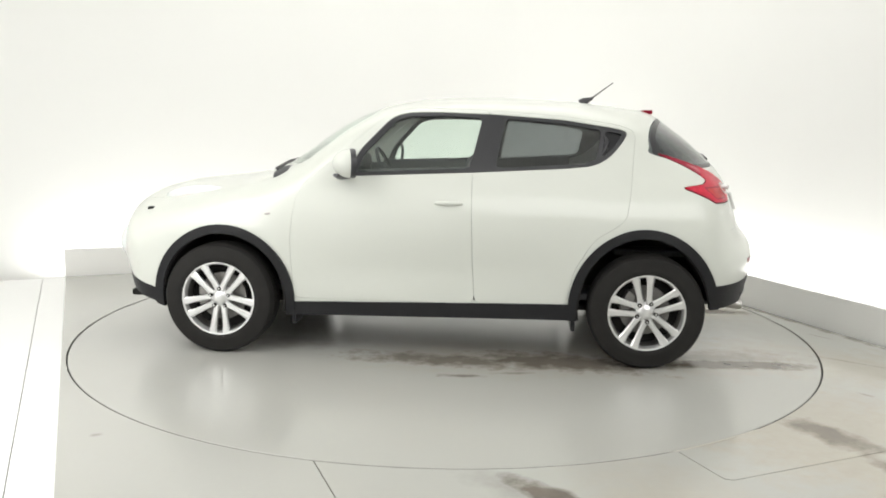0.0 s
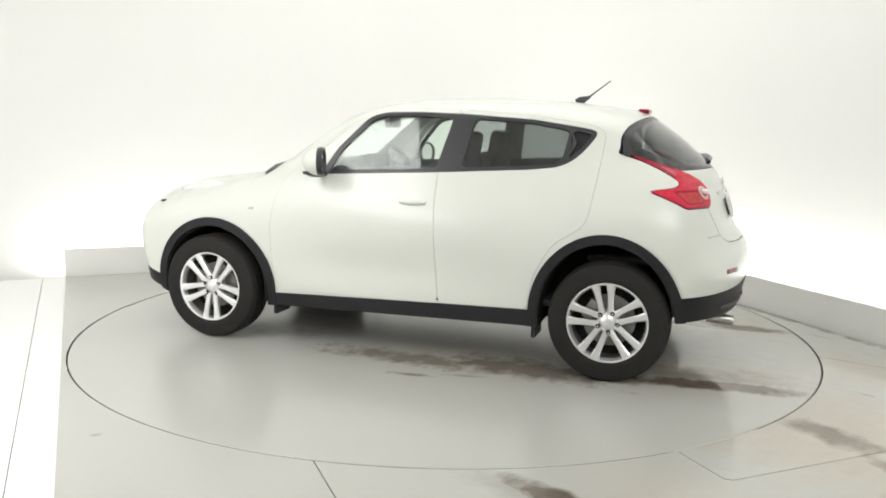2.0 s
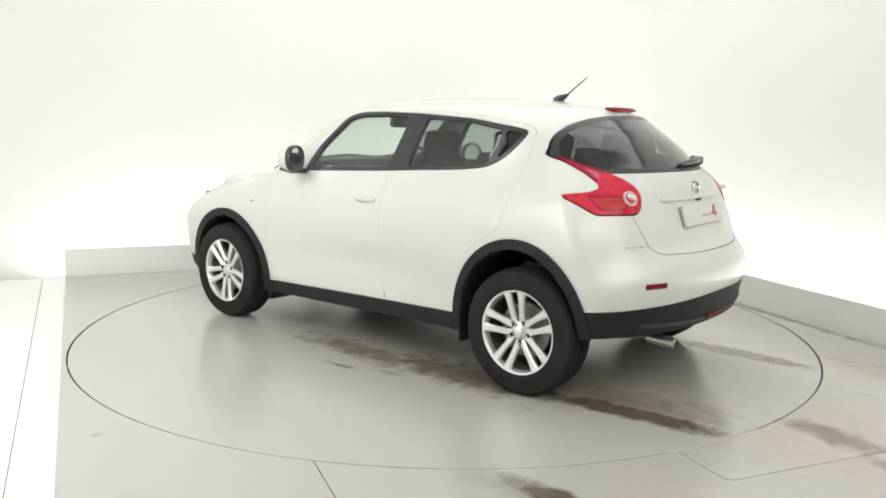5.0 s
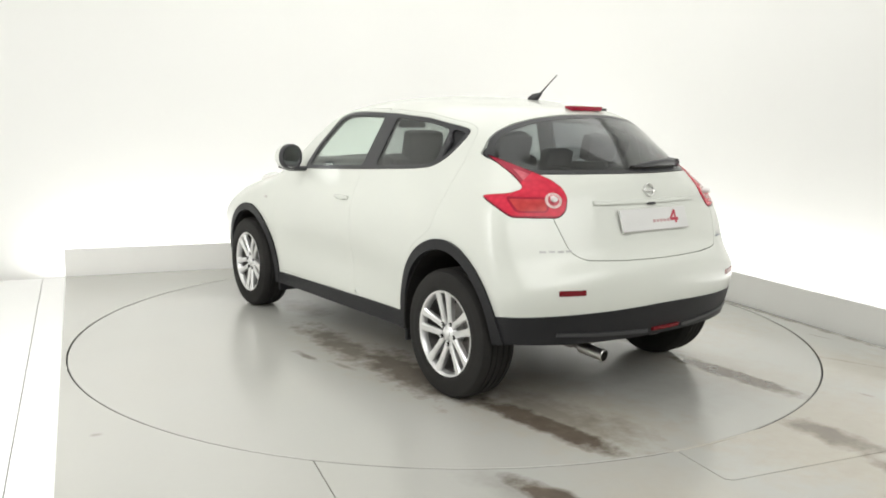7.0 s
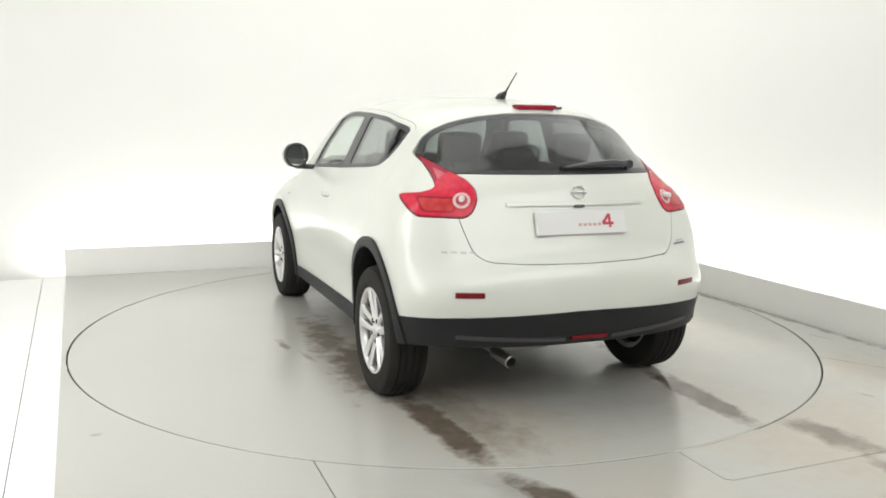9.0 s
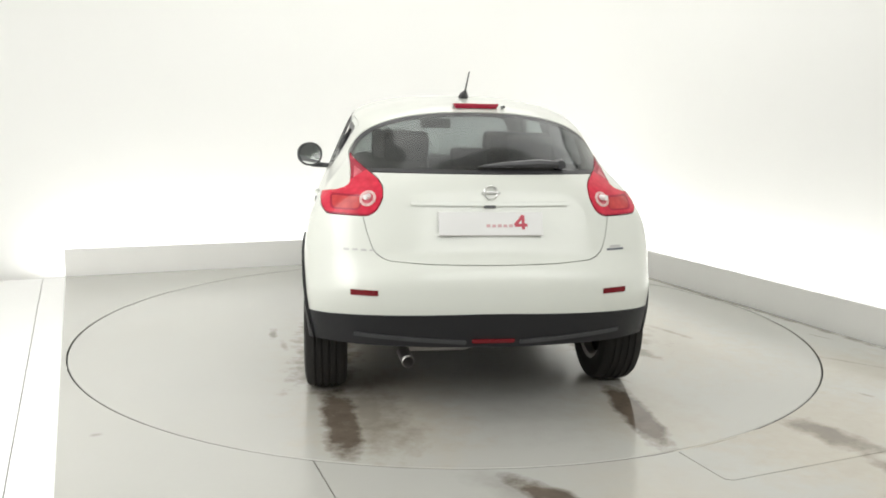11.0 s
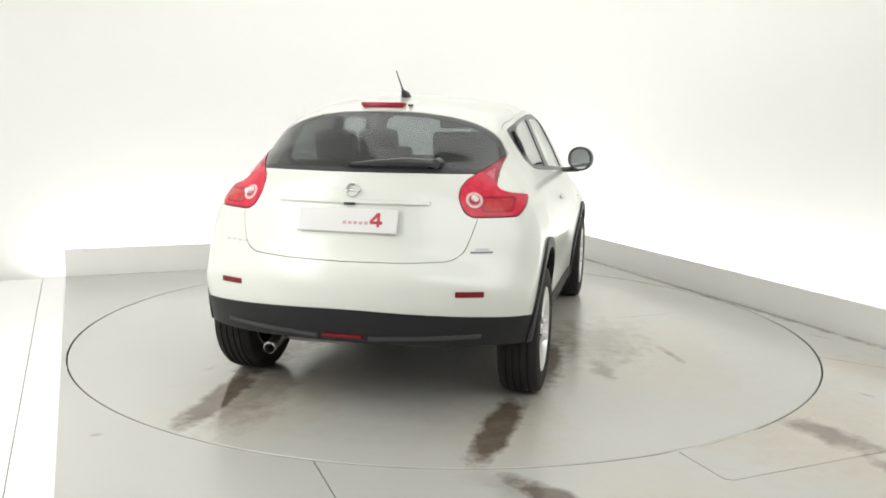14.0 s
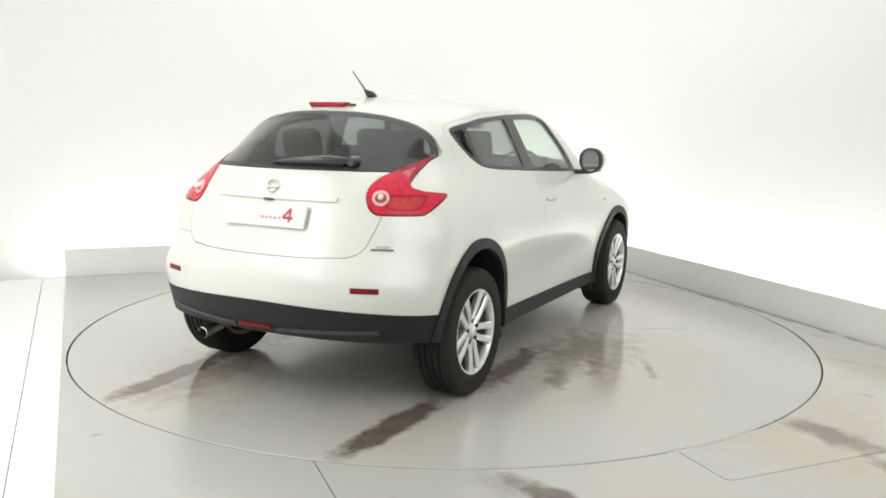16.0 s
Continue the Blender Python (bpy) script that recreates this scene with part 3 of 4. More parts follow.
# lower edge of the body
_, skin = cut(skin, lambda p: np.interp(p[:, 0], [-2.1, -1.75, -1.60, -1.45, -0.9, 0.9, 1.6, 1.8, 2.2], [0.378, 0.372, 0.362, 0.300, 0.268, 0.242, 0.265, 0.335, 0.520]) - p[:, 2])

arches, opening = [], []
for axle in (FRONT_AXLE, REAR_AXLE):
    _, skin = cut(skin, arch_field(ARCH_X[axle], RISE[axle], 0.052))
    ring, skin = cut(skin, arch_field(ARCH_X[axle], RISE[axle], 0.0))
    arches.append((axle, ring))

for axle, ring in arches:
    for s in (1, -1):
        a = panel("wheel_arch_trim", side_of(ring, s), TRIM, car, 0.030, 0.014, "black grained plastic wheel-arch trim")

# black lower cladding: sills, rear and front bumper skirts
sill, skin = cut(skin, lambda p: np.minimum(np.interp(p[:, 0], [-0.85, 0.85], [0.362, 0.322]) - p[:, 2], 0.95 - np.abs(p[:, 0])))
for s in (1, -1):
    panel("sill_trim", side_of(sill, s), TRIM, car, 0.05, 0.010, "black plastic sill trim")
skirt, skin = cut(skin, lambda p: np.minimum(np.interp(-p[:, 0] - np.abs(p[:, 1]), [0.8, 0.9, 1.2, 1.9], [0.500, 0.506, 0.518, 0.538]) - p[:, 2], -1.2 - p[:, 0]))
rear_skirt = panel("rear_skirt", skirt, TRIM, car, 0.03, 0.004, "black plastic lower rear bumper")
skirt, skin = cut(skin, lambda p: np.minimum(np.interp(p[:, 0], [1.6, 2.05], [0.36, 0.515]) - p[:, 2], p[:, 0] - 1.3))
panel("front_skirt", skirt, TRIM, car, 0.03, 0.0, "black plastic lower front bumper")

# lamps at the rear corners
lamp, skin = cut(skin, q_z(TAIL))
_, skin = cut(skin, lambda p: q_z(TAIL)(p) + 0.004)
lamps = {}
for s in (1, -1):
    side = side_of(lamp, s)
    centre = np.array((-1.728, s * 0.576, 1.050))
    bulb, side = cut(side, lambda p: 0.046 - np.linalg.norm(p[:, :3] - centre, axis=1))
    arm, side = cut(side, lambda p: np.minimum(0.5 * (p[:, 2] - 1.148) + 0.35 * (0.94 - (-p[:, 0] - np.abs(p[:, 1]))) + 0.008, p[:, 2] - 1.10))
    low, side = cut(side, q_z(rounded([(0.82, 1.055), (1.10, 1.055), (1.12, 1.00), (1.10, 0.985), (0.90, 0.985)], 0.02, 3)))
    edge, side = cut(side, lambda p: np.minimum(0.006 - q_z(TAIL)(p), 1.045 - p[:, 2]))
    # the arm's middle strip carries a painted highlight in a lighter pink
    core, arm = cut(arm, lambda p: q_z(TAIL)(p) - 0.017)
    field, low = cut(low, q_z(rounded([(0.845, 1.046), (1.095, 1.046), (1.105, 1.00), (1.09, 0.993), (0.915, 0.993)], 0.015, 3)))
    ring, bulb = cut(bulb, lambda p: np.linalg.norm(p[:, :3] - centre, axis=1) - 0.035)
    main = panel("tail_lamp", side, TAIL_RED, car, 0.02, 0.004, "glossy red boomerang-shaped tail lamp")
    panel("lamp_seal", edge, TAIL_ARM, main, 0.02, 0.003, "dark lower lamp edge")
    panel("lamp_arm", arm, TAIL_ARM, main, 0.02, 0.004, "dark red upper lamp arm")
    panel("arm_highlight", core, TAIL_PINK, main, 0.02, 0.006, "lighter pink strip that paints the highlight along the lamp arm")
    panel("inner_lamp", field, TAIL_DEEP, main, 0.02, 0.003, "orange-red inner lamp field")
    panel("inner_lamp_edge", low, TAIL_ARM, main, 0.02, 0.003, "dark red edge of the inner field")
    panel("lens_ring", ring, CLEAR_LENS, main, 0.02, 0.008, "clear pinkish ring of the round lens")
    panel("round_lens", bulb, TAIL_PINK, main, 0.02, 0.005, "pink round lens")
    bm = bmesh.new()
    tube(bm, [centre + np.array((0.02, -s * 0.01, 0)), centre + np.array((-0.016, s * 0.008, 0))], [0.015, 0.012], 16)
    part("reflector_cap", bm, LAMP_BRIGHT, main, "bright reflector", True)

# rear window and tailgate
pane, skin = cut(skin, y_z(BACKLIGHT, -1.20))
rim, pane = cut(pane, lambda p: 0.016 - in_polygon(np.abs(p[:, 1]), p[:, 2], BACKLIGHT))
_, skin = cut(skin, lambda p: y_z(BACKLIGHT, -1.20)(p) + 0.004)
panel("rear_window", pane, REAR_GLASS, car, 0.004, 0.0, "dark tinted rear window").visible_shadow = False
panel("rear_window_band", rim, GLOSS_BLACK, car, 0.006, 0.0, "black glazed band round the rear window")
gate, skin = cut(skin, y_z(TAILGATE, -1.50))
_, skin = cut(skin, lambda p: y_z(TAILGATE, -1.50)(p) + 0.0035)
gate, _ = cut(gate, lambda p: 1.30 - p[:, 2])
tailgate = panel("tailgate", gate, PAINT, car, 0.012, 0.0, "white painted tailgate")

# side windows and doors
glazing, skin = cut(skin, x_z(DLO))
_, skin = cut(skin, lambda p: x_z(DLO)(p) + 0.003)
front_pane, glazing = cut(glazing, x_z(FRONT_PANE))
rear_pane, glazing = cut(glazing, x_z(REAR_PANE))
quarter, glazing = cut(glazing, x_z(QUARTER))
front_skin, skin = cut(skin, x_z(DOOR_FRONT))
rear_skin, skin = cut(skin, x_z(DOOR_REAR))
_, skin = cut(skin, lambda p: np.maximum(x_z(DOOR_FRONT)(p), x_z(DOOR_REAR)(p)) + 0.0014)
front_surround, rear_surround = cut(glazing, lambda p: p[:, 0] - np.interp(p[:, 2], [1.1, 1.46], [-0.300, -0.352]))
doors = {}
for s in (1, -1):
    d = panel("front_door", side_of(front_skin, s), PAINT, car, 0.02, 0.0, "white painted front door")
    panel("window_pane", side_of(front_pane, s), FRONT_GLASS, d, 0.004, -0.004, "pale green tinted window").visible_shadow = False
    panel("window_surround", side_of(front_surround, s), GLOSS_BLACK, d, 0.025, 0.0, "black window surround and pillar")
    doors["front", s] = d
    d = panel("rear_door", side_of(rear_skin, s), PAINT, car, 0.02, 0.0, "white painted rear door")
    panel("window_pane", side_of(rear_pane, s), SIDE_GLASS, d, 0.004, -0.004, "dark privacy window").visible_shadow = False
    panel("window_surround", side_of(rear_surround, s), GLOSS_BLACK, d, 0.025, 0.0, "black window surround")
    panel("handle_panel", side_of(quarter, s), TRIM, d, 0.012, -0.012, "black recessed door-handle panel")
    bm = tube(bmesh.new(), [(-1.00, s * 0.648, 1.335), (-1.015, s * 0.668, 1.30), (-1.005, s * 0.685, 1.255), (-0.985, s * 0.694, 1.225)], [0.010, 0.016, 0.016, 0.010], 10)
    part("door_handle", bm, GLOSS_BLACK, d, "black upright door handle", True)
    doors["rear", s] = d

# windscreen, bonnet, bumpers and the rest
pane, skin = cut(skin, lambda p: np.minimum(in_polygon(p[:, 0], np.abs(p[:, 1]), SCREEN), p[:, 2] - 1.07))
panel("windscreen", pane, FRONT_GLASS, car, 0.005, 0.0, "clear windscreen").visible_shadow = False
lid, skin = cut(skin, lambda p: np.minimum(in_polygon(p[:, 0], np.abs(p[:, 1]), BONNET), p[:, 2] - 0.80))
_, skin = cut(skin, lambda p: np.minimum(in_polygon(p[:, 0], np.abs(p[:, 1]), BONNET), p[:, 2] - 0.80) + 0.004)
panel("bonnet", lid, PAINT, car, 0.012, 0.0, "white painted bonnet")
rear_bumper, skin = cut(skin, lambda p: np.minimum(0.752 + 0.10 * np.clip((np.abs(p[:, 1]) - 0.50) / 0.25, 0, 1) - p[:, 2], -1.50 - p[:, 0]))
bumper = panel("rear_bumper", rear_bumper, PAINT, car, 0.012, 0.0, "white painted rear bumper")
front_bumper, skin = cut(skin, lambda p: np.minimum(0.74 - p[:, 2], p[:, 0] - 1.60))
panel("front_bumper", front_bumper, PAINT, car, 0.012, 0.0, "white painted front bumper")
wings, skin = cut(skin, lambda p: np.minimum(p[:, 0] - 0.70, 1.2 - p[:, 2]))
for s in (1, -1):
    panel("front_wing", side_of(wings, s), PAINT, car, 0.012, 0.0, "white painted front wing")
panel("roof_and_side_frame", skin, PAINT, car, 0.014, 0.0, "white painted roof, pillars and rear quarters")


# ---------- fittings on the body ----------
def surface(x, z, s=1, lift=0.0):
    """A point on the body's side."""
    return Vector((x, s * (float(body_half(np.array([x]), np.array([z]))[0]) + lift), z))


def rear_point(y, z, lift=0.0):
    """A point on the body's rear."""
    start, way = np.array([[-1.0, y, z]]), np.array([[-1.0, 0.0, 0.0]])
    return Vector(on_body(start, way, 1.2)[0]) + Vector((-lift, 0, 0))


def rear_patch(name, y0, y1, z0, z1, depth, material, parent, label="", n=10, lift=0.004, slope=0.0):
    """A slab that follows the rear surface."""
    bm = bmesh.new()
    cols = []
    for k in range(n + 1):
        y = y0 + (y1 - y0) * k / n
        lo, hi = rear_point(y, z0 + slope * k / n), rear_point(y, z1 + slope * k / n)
        cols.append([bm.verts.new(v) for v in (lo + Vector((-lift, 0, 0)), hi + Vector((-lift, 0, 0)), hi + Vector((depth - lift, 0, 0)), lo + Vector((depth - lift, 0, 0)))])
    for a, b in zip(cols, cols[1:]):
        for k in range(4):
            bm.faces.new((a[k], b[k], b[(k + 1) % 4], a[(k + 1) % 4]))
    bm.faces.new(cols[0])
    bm.faces.new(cols[-1][::-1])
    bmesh.ops.recalc_face_normals(bm, faces=bm.faces)
    bmesh.ops.bevel(bm, geom=[e for e in bm.edges if len(e.link_faces) == 2 and e.calc_face_angle(0) > 0.7], offset=min(depth, z1 - z0) * 0.15, segments=2, affect="EDGES")
    return part(name, bm, material, parent, label, True)


for s in (1, -1):
    rear_patch("reflector", s * 0.53, s * 0.655, 0.614, 0.640, 0.012, FOG_RED, bumper, "dark red rear reflector", 6)
rear_patch("fog_lamp", -0.10, 0.10, 0.396, 0.416, 0.03, FOG_RED, rear_skirt, "dark red rear fog lamp", 6, 0.016)
# lip of the skirt; its lighter grey stands in for sheen
for s in (1, -1):
    rear_patch("lip", s * 0.125, s * 0.64, 0.388, 0.410, 0.04, mat("sheen_grey_lip", (0.050, 0.050, 0.054), 0.42, spec=0.4), rear_skirt, "plastic lip with its sheen put into a grey tone", 12, 0.012, 0.026)
rear_patch("garnish", -0.375, 0.375, 1.018, 1.036, 0.014, PAINT, tailgate, "white handle bar over the plate", 16, 0.012)
rear_patch("latch_button", -0.02, 0.035, 1.010, 1.022, 0.02, GLOSS_BLACK, tailgate, "black latch button", 3, 0.014)

# number plate: white plate with bars for its print
plate = new("number_plate")
plate.parent = tailgate
lower, upper = rear_point(0, 0.885, 0.005), rear_point(0, 0.995, 0.005)
tilt = math.atan2(upper.x - lower.x, upper.z - lower.z)
plate.matrix_local = Matrix.Translation((lower + upper) / 2 + Vector((0.0, 0.006, 0))) @ Matrix.Rotation(tilt, 4, "Y")
plate["label"] = "white number plate with red and grey printed bars"
part("plate_board", box(bmesh.new(), -0.008, 0.006, -0.245, 0.245, -0.058, 0.054, 0.003), PLATE, plate)
for k in range(5):
    y = 0.022 - 0.0265 * k
    part("print_bar", box(bmesh.new(), -0.0094, -0.0085, y - 0.018, y, -0.020, -0.007 if k % 2 else -0.006), PLATE_PINK, plate)
numeral = bmesh.new()
for pts in ([(-0.112, -0.010), (-0.150, -0.010), (-0.172, -0.010)], [(-0.112, -0.010), (-0.132, 0.012), (-0.152, 0.036)], [(-0.152, 0.036), (-0.152, 0.0), (-0.152, -0.030)]):
    tube(numeral, [(-0.0088, y, z) for y, z in pts], 0.0072, 8)
for v in numeral.verts:
    v.co.x = -0.0088 + 0.10 * (v.co.x + 0.0088)
part("print_bar", numeral, PLATE_RED, plate, "red printed shape")
part("plate_edge", box(bmesh.new(), -0.0095, -0.0075, -0.247, 0.247, -0.0595, -0.0570), PLATE_GREY, plate)

# round badge, lettering bars
c = rear_point(0, 1.078, 0.004)
bm = spun([(-0.005, 0.029), (-0.008, 0.032), (-0.005, 0.035), (0.008, 0.035), (0.008, 0.029)], 32, Matrix.Translation(c) @ pose(0, 0, 0, 0, 16, 0) @ pose(0, 0, 0, 0, 0, -90), True)
badge = part("badge", bm, CHROME, tailgate, "round chrome badge", True)
part("badge_bar", box(bmesh.new(), c.x - 0.007, c.x + 0.008, -0.044, 0.044, c.z - 0.006, c.z + 0.006, 0.002), CHROME, badge)
for k in range(4):
    y = 0.685 - 0.040 * k
    rear_patch("lettering_bar", y, y - 0.026, 0.805 + 0.002 * (k % 2), 0.815, 0.004, LETTER, bumper, "grey lettering bar", 2, 0.002)
rear_patch("lettering_bar", -0.575, -0.672, 0.803, 0.812, 0.004, BADGE_BLUE, bumper, "blue-grey lettering bar", 3, 0.002)
rear_patch("lettering_bar", -0.595, -0.655, 0.815, 0.826, 0.004, LETTER, bumper, "grey lettering bar", 3, 0.002)

# high brake lamp, washer jet, aerial, rear wiper
bm = box(bmesh.new(), -1.358, -1.300, -0.118, 0.118, 1.4735, 1.4990, 0.005)
for v in bm.verts:
    if v.co.z < 1.485:
        v.co.y *= 0.92
part("high_brake_lamp", bm, TAIL_ARM, car, "red high-level brake lamp", True)
part("washer_jet", tube(bmesh.new(), [(-1.30, -0.145, 1.486), (-1.355, -0.145, 1.484)], 0.007, 8), GLOSS_BLACK, car, "", True)
bm = bmesh.new()
tube(bm, [(-0.905, 0.0, 1.535), (-0.93, 0.0, 1.552), (-0.965, 0.0, 1.566), (-0.985, 0.0, 1.575)], [0.030, 0.026, 0.014, 0.008], 12)
aerial = part("aerial_base", bm, GLOSS_BLACK, car, "black roof aerial base", True)
part("aerial_rod", tube(bmesh.new(), [(-0.955, 0, 1.556), (-1.02, 0, 1.606), (-1.11, 0, 1.674)], [0.006, 0.0045, 0.003], 8), GLOSS_BLACK, aerial, "thin black slanting aerial", True)
wiper = part("rear_wiper", tube(bmesh.new(), [rear_point(-0.37, 1.205, 0.030), rear_point(-0.25, 1.212, 0.034), rear_point(-0.10, 1.206, 0.030), rear_point(0.03, 1.196, 0.02)], [0.018, 0.022, 0.016, 0.007], 8), GLOSS_BLACK, car, "black rear wiper arm", True)
part("wiper_blade", tube(bmesh.new(), [rear_point(-0.33, 1.187, 0.012), rear_point(-0.15, 1.190, 0.014), rear_point(0.05, 1.190, 0.012)], 0.010, 8), RUBBER, wiper, "", True)
part("wiper_cap", tube(bmesh.new(), [rear_point(-0.37, 1.205, -0.01), rear_point(-0.37, 1.205, 0.05)], [0.028, 0.022], 14), GLOSS_BLACK, wiper, "", True)

# exhaust tip
bm = spun([(0.0, 0.030), (-0.14, 0.030), (-0.145, 0.026), (-0.10, 0.024), (0.0, 0.024)], 24, Matrix.Translation((-1.775, 0.405, 0.318)) @ pose(0, 0, 0, 6, 0, -84), True)
part("exhaust_tip", bm, STEEL, car, "polished steel exhaust tip", True)
part("exhaust_pipe", tube(bmesh.new(), [(-1.79, 0.403, 0.320), (-1.6, 0.37, 0.335), (-1.35, 0.35, 0.33), (-1.0, 0.2, 0.28), (0.9, 0.15, 0.25)], 0.024, 12), DARK_METAL, car, "dull exhaust pipe", True)

# door mirrors
def oval(v, wide, high, power=2.15):
    """Push a unit disc in y, z out to a rounded-square oval."""
    y, z = v.y, v.z
    e = (abs(y) ** power + abs(z) ** power) ** (1 / power)
    k = math.hypot(y, z) / e if e > 1e-6 else 1
    return Vector((v.x, y * k * wide, z * k * high))


for s in (1, -1):
    d = doors["front", s]
    place = Matrix.Translation((0.452, s * 0.905, 1.160)) @ pose(0, 0, 0, 0, 0, s * 18)
    bm = bmesh.new()
    bmesh.ops.create_icosphere(bm, subdivisions=4, radius=1.0)
    for v in bm.verts:
        v.co = oval(Vector((v.co.x * (0.105 if v.co.x > 0 else 0.006), v.co.y, v.co.z)), 0.090, 0.084)
    bm.transform(place)
    mirror = part("door_mirror", bm, PAINT, d, "white door mirror with black rim", True)
    rim = spun([(0.008, 1.00), (-0.012, 1.02), (-0.024, 0.98), (-0.024, 0.86), (-0.012, 0.84), (0.0, 0.86)], 48, None, True)
    for v in rim.verts:
        v.co = oval(Vector((v.co.y, v.co.x, v.co.z)), 0.090, 0.084)
    rim.transform(place)
    part("mirror_rim", rim, GLOSS_BLACK, mirror, "black mirror rim", True)
    face = spun([(-0.014, 0.001), (-0.014, 0.87), (-0.004, 0.87)], 48)
    for v in face.verts:
        v.co = oval(Vector((v.co.y, v.co.x, v.co.z)), 0.090, 0.084)
    face.transform(place)
    part("mirror_glass", face, MIRROR, mirror, "silver mirror glass")
    part("mirror_foot", tube(bmesh.new(), [(0.50, s * 0.735, 1.076), (0.50, s * 0.80, 1.078), (0.515, s * 0.88, 1.084), (0.53, s * 0.95, 1.094)], [0.030, 0.030, 0.036, 0.016], 12, 0.6), GLOSS_BLACK, mirror, "black mirror foot", True)
    # pull handle on the front door, side repeater, mud flaps
    a = [surface(x, 0.938, s, 0.004 + 0.010 * math.sin(math.pi * k / 4)) for k, x in enumerate(np.linspace(-0.19, -0.03, 5))]
    part("door_handle", tube(bmesh.new(), a, [0.010, 0.014, 0.015, 0.014, 0.010], 10), PAINT, d, "white pull handle", True)
    part("side_repeater", tube(bmesh.new(), [surface(0.975, 0.853, s, 0.001), surface(0.945, 0.855, s, 0.002)], [0.007, 0.006], 10), PLATE_GREY, car, "small grey side repeater", True)
    for axle, xm in ((FRONT_AXLE, 0.815), (REAR_AXLE, -0.85)):
        bm = box(bmesh.new(), xm - 0.012, xm + 0.012, min(s * 0.66, s * 0.83), max(s * 0.66, s * 0.83), 0.185 if axle > 0 else 0.20, 0.32, 0.005)
        part("mud_flap", bm, TRIM, car, "short black mud flap")

# lamps on the front
for s in (1, -1):
    bm = bmesh.new()
    bmesh.ops.create_icosphere(bm, subdivisions=3, radius=1.0)
    bm.transform(Matrix.Translation((1.50, s * 0.56, 0.930)) @ pose(0, 0, 0, 0, 5, s * -10) @ Matrix.Diagonal((0.22, 0.075, 0.060, 1)))
    part("marker_lamp", bm, LAMP_CLEAR, car, "clear raised marker lamp on the wing", True)
    bm = bmesh.new()
    bmesh.ops.create_icosphere(bm, subdivisions=3, radius=1.0)
    bm.transform(Matrix.Translation((1.93, s * 0.52, 0.62)) @ Matrix.Diagonal((0.09, 0.12, 0.12, 1)))
    part("headlamp", bm, LAMP_CLEAR, car, "round clear headlamp", True)
    # dark stub added for the small mark at the front indicator
    part("front_indicator_mark", tube(bmesh.new(), [surface(1.735, 0.850, s, -0.004), surface(1.775, 0.846, s, 0.004)], [0.012, 0.010], 8), TRIM, car, "small dark mark at the front indicator", True)
part("front_wiper", tube(bmesh.new(), [(1.02, 0.45, 1.095), (1.01, 0.20, 1.128), (0.985, -0.05, 1.145), (0.98, -0.35, 1.128)], [0.012, 0.011, 0.009, 0.006], 8), GLOSS_BLACK, car, "black front wiper", True)


